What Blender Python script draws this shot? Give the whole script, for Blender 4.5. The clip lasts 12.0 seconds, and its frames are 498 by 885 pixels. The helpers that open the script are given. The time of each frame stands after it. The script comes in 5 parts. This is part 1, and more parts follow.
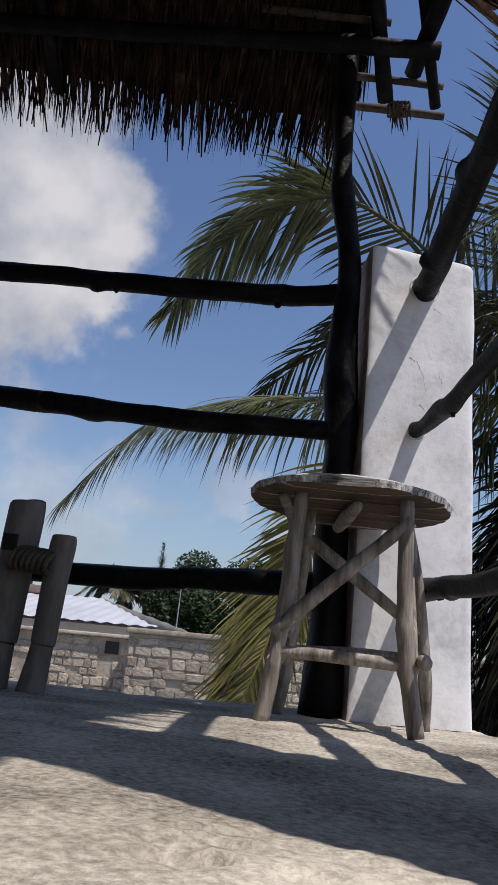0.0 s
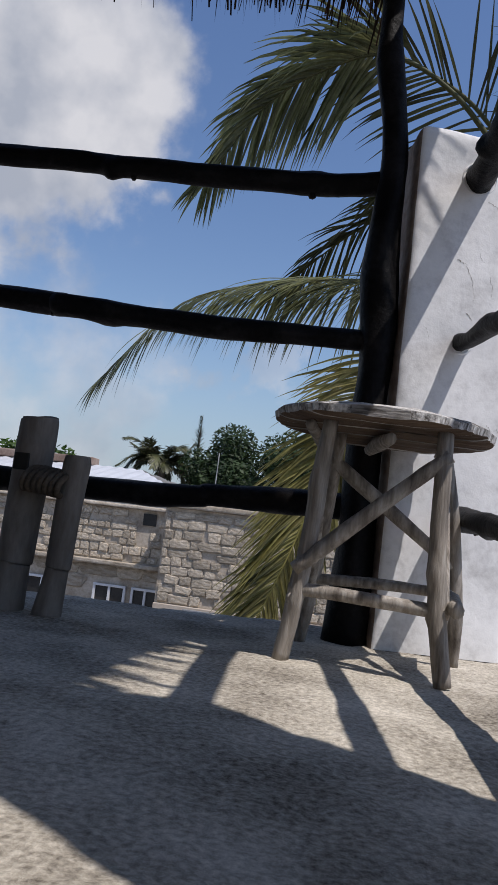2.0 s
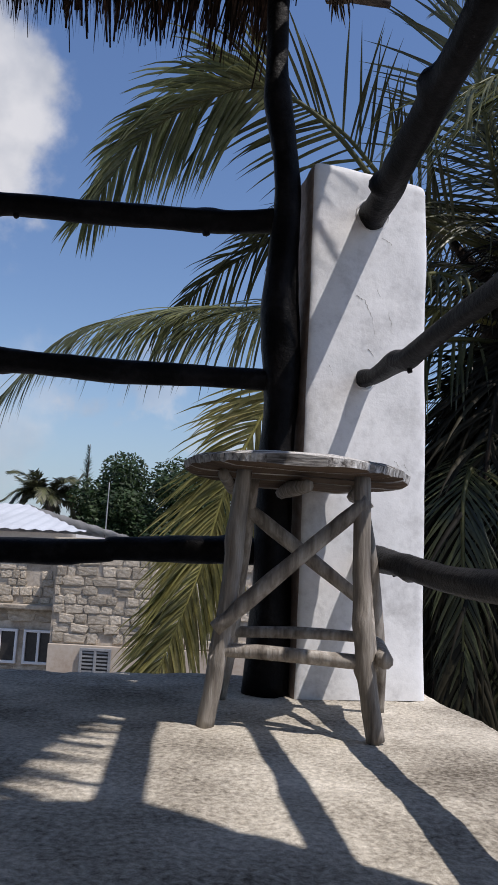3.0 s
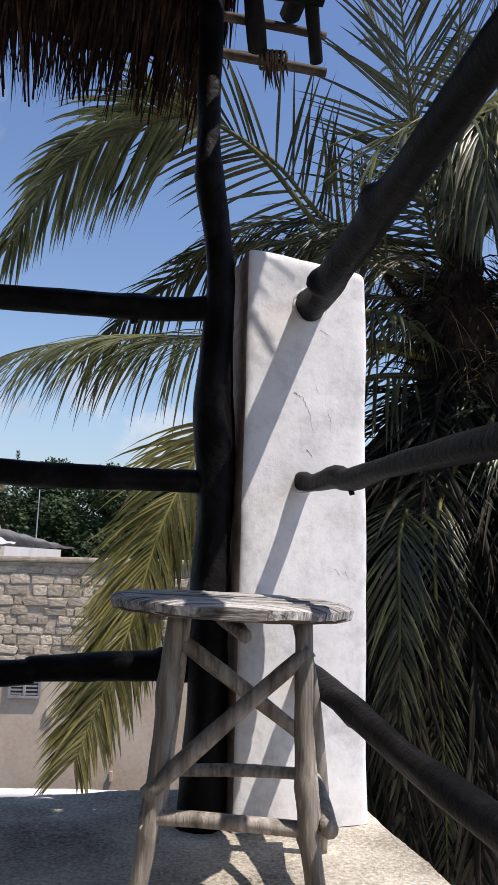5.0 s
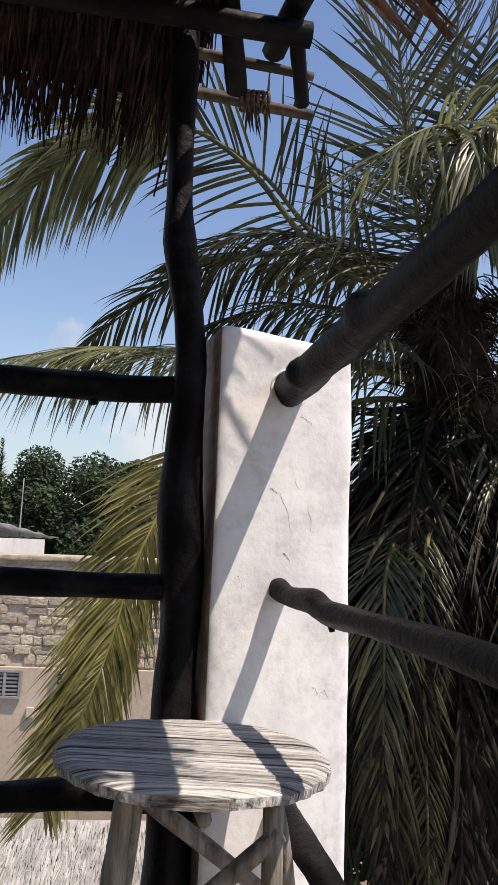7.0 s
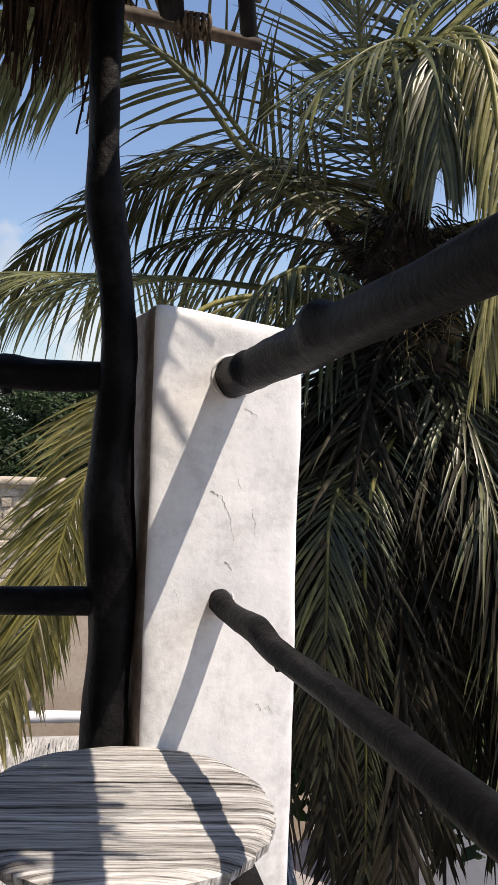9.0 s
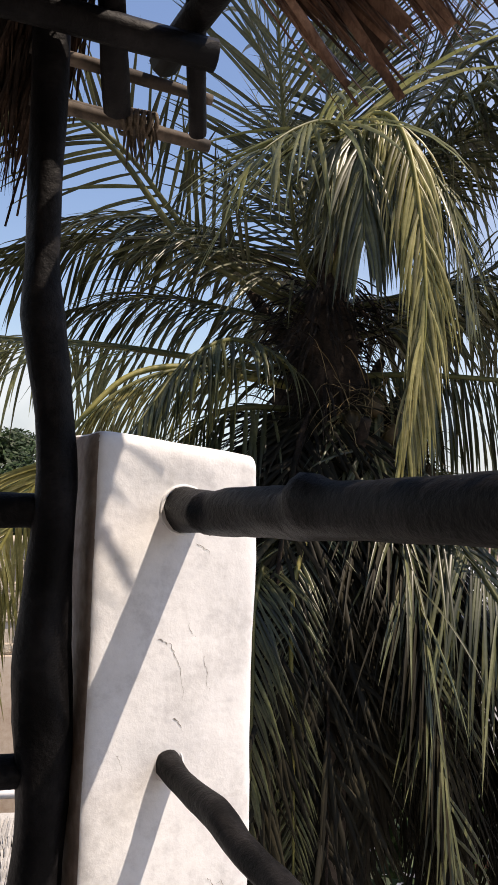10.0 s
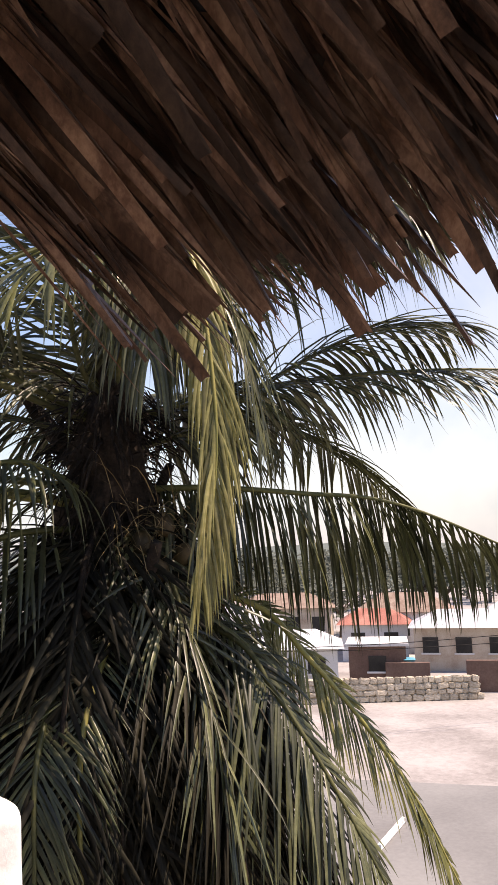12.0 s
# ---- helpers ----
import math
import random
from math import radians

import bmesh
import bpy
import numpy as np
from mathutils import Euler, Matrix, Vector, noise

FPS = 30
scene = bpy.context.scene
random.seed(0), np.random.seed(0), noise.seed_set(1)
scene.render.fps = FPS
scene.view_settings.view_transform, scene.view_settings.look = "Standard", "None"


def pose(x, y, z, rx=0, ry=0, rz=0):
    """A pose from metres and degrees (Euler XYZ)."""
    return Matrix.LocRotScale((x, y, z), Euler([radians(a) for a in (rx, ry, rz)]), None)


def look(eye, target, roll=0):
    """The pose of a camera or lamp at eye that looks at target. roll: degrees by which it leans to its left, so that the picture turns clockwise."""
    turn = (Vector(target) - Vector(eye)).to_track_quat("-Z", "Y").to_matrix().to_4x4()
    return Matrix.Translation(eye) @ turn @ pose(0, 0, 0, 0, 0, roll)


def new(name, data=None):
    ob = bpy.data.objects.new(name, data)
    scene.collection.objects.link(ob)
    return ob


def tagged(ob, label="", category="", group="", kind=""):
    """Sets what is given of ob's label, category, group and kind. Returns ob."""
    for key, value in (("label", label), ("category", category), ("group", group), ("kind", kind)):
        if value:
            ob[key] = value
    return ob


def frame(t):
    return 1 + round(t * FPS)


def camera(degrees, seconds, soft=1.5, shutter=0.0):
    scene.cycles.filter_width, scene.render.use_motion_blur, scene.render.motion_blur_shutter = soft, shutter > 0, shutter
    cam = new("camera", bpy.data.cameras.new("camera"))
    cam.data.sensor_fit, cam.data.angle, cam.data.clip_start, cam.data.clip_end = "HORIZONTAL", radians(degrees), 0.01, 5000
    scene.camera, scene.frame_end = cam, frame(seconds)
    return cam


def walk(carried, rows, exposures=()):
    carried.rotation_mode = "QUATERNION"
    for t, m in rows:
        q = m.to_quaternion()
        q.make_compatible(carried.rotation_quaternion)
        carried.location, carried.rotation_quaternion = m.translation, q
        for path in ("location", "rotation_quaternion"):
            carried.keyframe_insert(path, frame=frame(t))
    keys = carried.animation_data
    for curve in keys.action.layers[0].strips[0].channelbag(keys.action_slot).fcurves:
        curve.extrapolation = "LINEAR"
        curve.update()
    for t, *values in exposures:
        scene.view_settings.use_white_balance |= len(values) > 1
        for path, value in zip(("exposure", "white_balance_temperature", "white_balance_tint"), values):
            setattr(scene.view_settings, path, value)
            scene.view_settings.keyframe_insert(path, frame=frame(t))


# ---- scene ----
cam = camera(36.2, 12.0, soft=1.2)
PATH = [
    (0, (0.37, -0.516, 0.104), (0.048, 1.377, 0.665), 5.6),
    (0.5, (0.375, -0.483, 0.106), (0.069, 1.44, 0.561), 4.4),
    (1, (0.353, -0.417, 0.102), (0.086, 1.542, 0.402), 6.1),
    (1.5, (0.393, -0.409, 0.128), (0.021, 1.507, 0.567), 6.3),
    (2, (0.369, -0.398, 0.243), (-0.028, 1.549, 0.467), 6.8),
    (2.5, (0.341, -0.384, 0.284), (0.007, 1.56, 0.615), 3.8),
    (3, (0.313, -0.339, 0.303), (0.199, 1.634, 0.61), 2.7),
    (5, (0.302, -0.267, 0.57), (0.361, 1.708, 0.878), 1.5),
    (5.5, (0.313, -0.222, 0.546), (0.334, 1.745, 0.908), 2.2),
    (6, (0.356, -0.146, 0.71), (0.388, 1.842, 0.924), -0.5),
    (6.5, (0.347, -0.129, 0.822), (0.32, 1.845, 1.14), -0.1),
    (7, (0.334, -0.119, 0.844), (0.426, 1.86, 1.112), 2.1),
    (9, (0.346, 0.044, 1.03), (0.596, 2.028, 1.07), 1.9),
    (9.5, (0.297, 0.146, 1.017), (0.626, 2.115, 1.14), 2.6),
    (10, (0.277, 0.177, 1.193), (0.761, 2.11, 1.359), 1.8),
    (10.5, (0.335, 0.27, 1.328), (0.98, 2.154, 1.508), 1.8),
    (11, (0.379, 0.377, 1.46), (1.145, 2.223, 1.534), 0.5),
    (11.5, (0.394, 0.461, 1.545), (1.374, 2.195, 1.729), -1.2),
    (12, (0.362, 0.426, 1.61), (1.355, 2.136, 1.904), -1.7),
]
walk(cam, [(t, look(e, k, r)) for t, e, k, r in PATH], [(0, -0.38, 6500, 16), (1, -0.46, 6250, 14.5), (2, -0.36, 6350, 15), (3, -0.27, 6350, 15), (5, 0.08, 6650, 16), (7, 0.25, 7250, 16.5), (9, 0.31, 7250, 15.5), (10.5, 0.47, 7850, 19.5), (12, 0.64, 8050, 23)])

# ---- world and sun ----
TO_SUN = Vector((0.45, -0.27, 1.0)).normalized()
world = bpy.data.worlds.new("world")
scene.world = world
world.use_nodes = True
wt = world.node_tree
wt.nodes.clear()


def node(tree, kind, **values):
    n = tree.nodes.new(kind)
    for k, v in values.items():
        setattr(n, k, v) if hasattr(n, k) else None
    return n


w_out = wt.nodes.new("ShaderNodeOutputWorld")
w_bg = wt.nodes.new("ShaderNodeBackground")
sky = wt.nodes.new("ShaderNodeTexSky")
sky.sky_type = "NISHITA"
sky.sun_disc = False
sky.sun_elevation = math.asin(TO_SUN.z)
sky.sun_rotation = math.atan2(TO_SUN.x, TO_SUN.y)
sky.air_density, sky.dust_density, sky.ozone_density = 1.35, 0.35, 2.4
w_bg.inputs["Strength"].default_value = 0.122
coord = wt.nodes.new("ShaderNodeTexCoord")
puff = wt.nodes.new("ShaderNodeTexNoise")
puff.inputs["Scale"].default_value = 5.0
puff.inputs["Detail"].default_value = 7.0
puff.inputs["Roughness"].default_value = 0.55
wt.links.new(coord.outputs["Generated"], puff.inputs["Vector"])


def cloud_bank(centre, inner, outer, strength):
    """A cumulus bank round one direction of the sky, its rim broken by noise."""
    dot = wt.nodes.new("ShaderNodeVectorMath")
    dot.operation = "DOT_PRODUCT"
    dot.inputs[1].default_value = Vector(centre).normalized()
    wt.links.new(coord.outputs["Generated"], dot.inputs[0])
    wob = wt.nodes.new("ShaderNodeMath")
    wob.operation = "MULTIPLY_ADD"
    wob.inputs[1].default_value = 0.11
    wt.links.new(puff.outputs["Fac"], wob.inputs[0])
    wt.links.new(dot.outputs["Value"], wob.inputs[2])
    ramp = wt.nodes.new("ShaderNodeMapRange")
    ramp.interpolation_type = "SMOOTHSTEP"
    ramp.inputs["From Min"].default_value = math.cos(radians(outer)) + 0.055
    ramp.inputs["From Max"].default_value = math.cos(radians(inner)) + 0.055
    ramp.inputs["To Max"].default_value = strength
    wt.links.new(wob.outputs[0], ramp.inputs["Value"])
    return ramp


billow = wt.nodes.new("ShaderNodeTexNoise")
billow.inputs["Scale"].default_value, billow.inputs["Detail"].default_value = 9.0, 5.0
wt.links.new(coord.outputs["Generated"], billow.inputs["Vector"])
cloud_tone = wt.nodes.new("ShaderNodeValToRGB")
cloud_tone.color_ramp.elements[0].position, cloud_tone.color_ramp.elements[1].position = 0.36, 0.62
cloud_tone.color_ramp.elements[0].color, cloud_tone.color_ramp.elements[1].color = (4.1, 4.5, 5.1, 1), (7.0, 7.1, 7.2, 1)
wt.links.new(billow.outputs["Fac"], cloud_tone.inputs["Fac"])
deep = wt.nodes.new("ShaderNodeHueSaturation")
deep.inputs["Saturation"].default_value = 1.12
deep.inputs["Hue"].default_value = 0.508
deep.inputs["Value"].default_value = 1.15
wt.links.new(sky.outputs["Color"], deep.inputs["Color"])
height = wt.nodes.new("ShaderNodeSeparateXYZ")
wt.links.new(coord.outputs["Generated"], height.inputs[0])
low_air = wt.nodes.new("ShaderNodeMapRange")
low_air.interpolation_type = "SMOOTHSTEP"
low_air.inputs["From Min"].default_value, low_air.inputs["From Max"].default_value = 0.0, 0.26
low_air.inputs["To Min"].default_value, low_air.inputs["To Max"].default_value = 0.72, 0.0
wt.links.new(height.outputs["Z"], low_air.inputs["Value"])
sea_haze = wt.nodes.new("ShaderNodeMix")
sea_haze.data_type = "RGBA"
sea_haze.inputs["B"].default_value = (2.75, 3.85, 5.5, 1)
wt.links.new(low_air.outputs["Result"], sea_haze.inputs["Factor"])
wt.links.new(deep.outputs["Color"], sea_haze.inputs["A"])
colour = sea_haze.outputs["Result"]
for bank in (((-0.47, 0.72, 0.54), 7, 13, 0.95), ((-0.53, 0.77, 0.39), 7, 12.5, 0.95), ((-0.50, 0.84, 0.20), 5, 13, 0.55), ((0.75, 0.62, 0.30), 12, 36, 0.20), ((-0.15, 0.98, 0.10), 1, 7, 0.4), ((0.82, 0.57, 0.06), 8, 26, 0.12)):
    ramp = cloud_bank(*bank)
    mix = wt.nodes.new("ShaderNodeMix")
    mix.data_type = "RGBA"
    wt.links.new(cloud_tone.outputs["Color"], mix.inputs["B"])
    wt.links.new(ramp.outputs["Result"], mix.inputs["Factor"])
    wt.links.new(colour, mix.inputs["A"])
    colour = mix.outputs["Result"]
wt.links.new(colour, w_bg.inputs["Color"])
wt.links.new(w_bg.outputs[0], w_out.inputs[0])

sun = new("sun", bpy.data.lights.new("sun", "SUN"))
sun.data.energy, sun.data.angle, sun.data.color = 5.0, radians(0.55), (1.0, 0.955, 0.88)
sun.matrix_world = look((0, 0, 30), Vector((0, 0, 30)) - TO_SUN)


# ---- materials ----
def material(name, colours, rough=0.8, scale=6.0, fine=60.0, bump=0.3, depth=0.01, stretch=(1, 1, 1), vary=0.25, island=False, leaf=0.0, spec=0.3, coords="Object", metal=0.0, spread=0.4, grit=0.45):
    """Two noises (broad stains, fine grain) mix the colours and drive the relief; each object or island shifts in tone."""
    m = bpy.data.materials.new(name)
    m.use_nodes = True
    t = m.node_tree
    p = t.nodes["Principled BSDF"]
    tc = t.nodes.new("ShaderNodeTexCoord")
    mp = t.nodes.new("ShaderNodeMapping")
    mp.inputs["Scale"].default_value = stretch
    t.links.new(tc.outputs[coords], mp.inputs["Vector"])
    broad = t.nodes.new("ShaderNodeTexNoise")
    broad.inputs["Scale"].default_value, broad.inputs["Detail"].default_value = scale, 5
    grain = t.nodes.new("ShaderNodeTexNoise")
    grain.inputs["Scale"].default_value, grain.inputs["Detail"].default_value = fine, 6
    grain.inputs["Roughness"].default_value = 0.65
    for n in (broad, grain):
        t.links.new(mp.outputs[0], n.inputs["Vector"])
    ramp = t.nodes.new("ShaderNodeValToRGB")
    cr = ramp.color_ramp
    while len(cr.elements) < len(colours):
        cr.elements.new(0.5)
    for k, c in enumerate(colours):
        cr.elements[k].position = 0.5 - spread / 2 + spread * k / max(1, len(colours) - 1)
        cr.elements[k].color = (*c, 1)
    add = t.nodes.new("ShaderNodeMath")
    add.operation = "MULTIPLY_ADD"
    add.inputs[1].default_value = grit
    sub = t.nodes.new("ShaderNodeMath")
    sub.operation = "MULTIPLY_ADD"
    sub.inputs[1].default_value = 0.75
    sub.inputs[2].default_value = 0.125 - grit / 2
    t.links.new(broad.outputs["Fac"], sub.inputs[0])
    t.links.new(grain.outputs["Fac"], add.inputs[0])
    t.links.new(sub.outputs[0], add.inputs[2])
    t.links.new(add.outputs[0], ramp.inputs["Fac"])
    tone = t.nodes.new("ShaderNodeHueSaturation")
    src = t.nodes.new("ShaderNodeNewGeometry") if island else t.nodes.new("ShaderNodeObjectInfo")
    rng = t.nodes.new("ShaderNodeMapRange")
    rng.inputs["To Min"].default_value, rng.inputs["To Max"].default_value = 1 - vary, 1 + vary
    t.links.new(src.outputs["Random Per Island" if island else "Random"], rng.inputs["Value"])
    t.links.new(rng.outputs[0], tone.inputs["Value"])
    t.links.new(ramp.outputs["Color"], tone.inputs["Color"])
    t.links.new(tone.outputs["Color"], p.inputs["Base Color"])
    p.inputs["Roughness"].default_value = rough
    p.inputs["Specular IOR Level"].default_value = spec
    p.inputs["Metallic"].default_value = metal
    if bump:
        b = t.nodes.new("ShaderNodeBump")
        b.inputs["Strength"].default_value, b.inputs["Distance"].default_value = bump, depth
        t.links.new(add.outputs[0], b.inputs["Height"])
        t.links.new(b.outputs[0], p.inputs["Normal"])
    if leaf:
        tr = t.nodes.new("ShaderNodeBsdfTranslucent")
        mx = t.nodes.new("ShaderNodeMixShader")
        mx.inputs[0].default_value = leaf
        t.links.new(tone.outputs["Color"], tr.inputs["Color"])
        t.links.new(p.outputs[0], mx.inputs[1])
        t.links.new(tr.outputs[0], mx.inputs[2])
        t.links.new(mx.outputs[0], t.nodes["Material Output"].inputs["Surface"])
    return m


M_CONCRETE = material("worn_concrete", [(0.12, 0.100, 0.076), (0.43, 0.388, 0.318), (0.75, 0.69, 0.585)], 0.92, 4.0, 110, 1.0, 0.006, vary=0, spread=0.42, grit=0.75)
M_PLASTER = material("lime_plaster", [(0.54, 0.535, 0.53), (0.755, 0.755, 0.752), (0.84, 0.84, 0.838)], 0.9, 7.0, 55, 0.30, 0.008, vary=0.02, spread=0.40)
M_SIDEBROWN = material("brown_side_plaster", [(0.14, 0.10, 0.085), (0.25, 0.20, 0.175), (0.40, 0.35, 0.32)], 0.92, 5.0, 40, 0.5, 0.008, vary=0)
M_CRACK = material("crack_dirt", [(0.14, 0.125, 0.11), (0.22, 0.20, 0.18)], 0.95, 8, 60, 0.3)
M_DARKWOOD = material("tarred_wood", [(0.0022, 0.0021, 0.0022), (0.006, 0.0055, 0.0058), (0.019, 0.0175, 0.018)], 0.52, 9, 60, 0.7, 0.010, vary=0.15, spec=0.10)
M_SEAT = material("bleached_seat_wood", [(0.06, 0.052, 0.046), (0.45, 0.432, 0.41), (0.74, 0.728, 0.71)], 0.9, 40, 110, 1.0, 0.009, (0.11, 4.2, 1.0), vary=0.2, spread=0.30)
M_UNDER = material("brown_underside_wood", [(0.05, 0.032, 0.022), (0.10, 0.068, 0.046), (0.16, 0.115, 0.08)], 0.85, 12, 60, 0.8, 0.006, (0.2, 1.6, 1.0), vary=0.1)
M_LEGWOOD = material("stool_leg_wood", [(0.085, 0.070, 0.057), (0.27, 0.240, 0.205), (0.50, 0.465, 0.42)], 0.82, 22, 90, 1.0, 0.006, (1.6, 1.6, 0.16), vary=0.15, spread=0.42)
M_POSTWOOD = material("grey_post_wood", [(0.11, 0.092, 0.076), (0.20, 0.175, 0.15), (0.29, 0.26, 0.23)], 0.85, 7, 60, 0.6, 0.005, (1, 1, 0.3), vary=0.1)
M_FRAMEWOOD = material("roof_pole_wood", [(0.02, 0.015, 0.011), (0.05, 0.038, 0.028), (0.12, 0.092, 0.068)], 0.8, 9, 60, 0.6, 0.005, vary=0.25)
M_ROPE = material("coir_rope", [(0.045, 0.033, 0.023), (0.10, 0.075, 0.052), (0.16, 0.125, 0.088)], 0.95, 20, 160, 0.9, 0.004, vary=0.1)
M_THATCH = material("dry_palm_thatch", [(0.024, 0.012, 0.008), (0.105, 0.056, 0.036), (0.25, 0.155, 0.105)], 0.52, 6, 45, 0.6, 0.004, (3, 3, 1), vary=0.7, island=True, leaf=0.06)
# same thatch with the shade of the roof's underside in its colour
M_THATCHSHADE = material("shaded_thatch", [(0.006, 0.0042, 0.003), (0.027, 0.0165, 0.011), (0.080, 0.050, 0.035)], 0.85, 6, 45, 0.5, 0.004, (3, 3, 1), vary=0.6, island=True, spec=0.15)
M_THATCHGREY = material("bleached_thatch", [(0.20, 0.195, 0.185), (0.32, 0.31, 0.292), (0.42, 0.41, 0.39)], 0.9, 4, 40, 0.5, 0.01, vary=0.22, island=True)
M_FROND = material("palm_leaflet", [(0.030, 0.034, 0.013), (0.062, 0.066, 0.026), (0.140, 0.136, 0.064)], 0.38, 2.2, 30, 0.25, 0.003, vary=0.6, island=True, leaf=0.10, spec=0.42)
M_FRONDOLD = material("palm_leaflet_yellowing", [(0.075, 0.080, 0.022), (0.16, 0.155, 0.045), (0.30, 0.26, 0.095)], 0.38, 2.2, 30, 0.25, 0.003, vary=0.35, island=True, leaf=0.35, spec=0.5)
# brighter copy of the leaflet colour, with the sunlight put in
M_FRONDLIT = material("palm_leaflet_pale_lit", [(0.080, 0.090, 0.033), (0.165, 0.174, 0.074), (0.31, 0.30, 0.15)], 0.38, 2.2, 30, 0.25, 0.003, vary=0.5, island=True, leaf=0.42, spec=0.45)
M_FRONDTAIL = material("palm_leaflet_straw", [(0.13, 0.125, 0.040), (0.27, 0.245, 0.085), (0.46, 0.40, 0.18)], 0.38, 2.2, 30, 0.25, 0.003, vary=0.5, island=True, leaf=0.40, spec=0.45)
M_STALK = material("palm_stalk_yellow", [(0.13, 0.13, 0.035), (0.22, 0.20, 0.055), (0.32, 0.27, 0.09)], 0.45, 4, 40, 0.2, vary=0.2)
# dry leaflets, taken near black to carry the shade under the crown
M_FRONDSHADE = material("palm_leaflet_dry_shaded", [(0.007, 0.006, 0.0035), (0.016, 0.0135, 0.007), (0.036, 0.031, 0.016)], 0.6, 2.2, 30, 0.25, 0.003, vary=0.4, island=True, leaf=0.08, spec=0.15)
M_RACHIS = material("palm_rachis", [(0.045, 0.05, 0.016), (0.085, 0.085, 0.028), (0.15, 0.14, 0.05)], 0.5, 4, 40, 0.2, vary=0.2)
M_FIBRE = material("palm_fibre", [(0.008, 0.0055, 0.004), (0.022, 0.015, 0.010), (0.06, 0.041, 0.028)], 0.95, 14, 60, 0.9, 0.02, vary=0.3)
M_COCONUT = material("coconut_husk", [(0.030, 0.021, 0.009), (0.068, 0.046, 0.018), (0.12, 0.080, 0.032)], 0.55, 6, 40, 0.2, vary=0.4)
M_TAN = material("dry_fruit_stalk", [(0.10, 0.07, 0.03), (0.20, 0.145, 0.065), (0.33, 0.25, 0.12)], 0.7, 6, 40, 0.2, vary=0.4, island=True)
M_STONE = material("coral_stone", [(0.30, 0.24, 0.175), (0.49, 0.415, 0.315), (0.66, 0.585, 0.48)], 0.95, 5, 26, 1.0, 0.03, vary=0.30)
M_MORTAR = material("lime_mortar", [(0.28, 0.225, 0.165), (0.45, 0.38, 0.295), (0.60, 0.525, 0.43)], 0.95, 4, 24, 0.9, 0.02, vary=0)
M_RENDER = material("earthy_render", [(0.38, 0.28, 0.205), (0.49, 0.40, 0.31), (0.57, 0.50, 0.41)], 0.92, 1.4, 18, 0.4, 0.01, vary=0.05)
M_WHITEWALL = material("whitewash", [(0.50, 0.48, 0.46), (0.62, 0.60, 0.58), (0.70, 0.685, 0.665)], 0.9, 0.9, 14, 0.2, 0.01, vary=0.06)
M_GREYSLAB = material("grey_screed_roof", [(0.155, 0.152, 0.15), (0.20, 0.197, 0.193), (0.24, 0.236, 0.23)], 0.9, 0.5, 12, 0.2, 0.01, vary=0.04)
M_SAND = material("pale_sand", [(0.23, 0.21, 0.20), (0.31, 0.287, 0.275), (0.38, 0.355, 0.342)], 0.97, 0.35, 5, 0.4, 0.05, vary=0, spread=0.26)
M_SHEET = material("galvanised_sheet", [(0.42, 0.43, 0.44), (0.52, 0.53, 0.54), (0.60, 0.61, 0.62)], 0.5, 0.8, 12, 0.1, vary=0.05, metal=0.1)
M_RUST = material("rusted_sheet", [(0.15, 0.095, 0.07), (0.23, 0.165, 0.13), (0.33, 0.26, 0.215)], 0.8, 1.5, 14, 0.3, vary=0.1)
M_REDROOF = material("red_sheet_roof", [(0.22, 0.075, 0.055), (0.31, 0.12, 0.09), (0.38, 0.19, 0.145)], 0.7, 1.0, 12, 0.2, vary=0.1)
M_BROWN = material("brown_wall", [(0.10, 0.06, 0.045), (0.15, 0.09, 0.07), (0.20, 0.13, 0.10)], 0.9, 0.8, 10, 0.3, vary=0.08)
M_BLUE = material("blue_tarpaulin", [(0.05, 0.25, 0.36), (0.08, 0.34, 0.46), (0.12, 0.42, 0.52)], 0.6, 2, 20, 0.2, vary=0)
M_TREE = material("broadleaf", [(0.012, 0.025, 0.009), (0.024, 0.044, 0.014), (0.044, 0.072, 0.023)], 0.55, 0.8, 6, 0.0, vary=0.45, island=True, leaf=0.2)
# foliage greyed and lightened so that its colour carries the distance haze
M_FARTREE = material("hazy_far_foliage", [(0.10, 0.112, 0.092), (0.125, 0.138, 0.112), (0.15, 0.162, 0.132)], 0.9, 0.5, 4, 0.0, vary=0.2, island=True, leaf=0.3)
M_TREELIGHT = material("young_broadleaf", [(0.035, 0.075, 0.015), (0.06, 0.11, 0.022), (0.09, 0.15, 0.03)], 0.55, 0.8, 6, 0.0, vary=0.4, island=True, leaf=0.3)
M_BARK = material("bark", [(0.05, 0.04, 0.03), (0.10, 0.08, 0.065), (0.16, 0.135, 0.11)], 0.95, 4, 30, 0.8, 0.02, vary=0.15)
# hill greens with the blue-grey of distance haze mixed in
M_HILL = material("distant_hills", [(0.075, 0.095, 0.085), (0.11, 0.13, 0.115), (0.15, 0.165, 0.15)], 1.0, 0.02, 0.3, 0, vary=0)
M_WINDARK = material("dark_window", [(0.012, 0.012, 0.012), (0.03, 0.028, 0.026), (0.05, 0.045, 0.04)], 0.35, 2, 20, 0, vary=0.2)
M_PAINTWHITE = material("white_paint", [(0.62, 0.61, 0.60), (0.72, 0.71, 0.70), (0.78, 0.77, 0.76)], 0.6, 5, 40, 0.2, vary=0.04)
M_METAL = material("grey_metal", [(0.18, 0.18, 0.18), (0.25, 0.25, 0.25), (0.32, 0.32, 0.32)], 0.5, 5, 40, 0.1, vary=0.1)
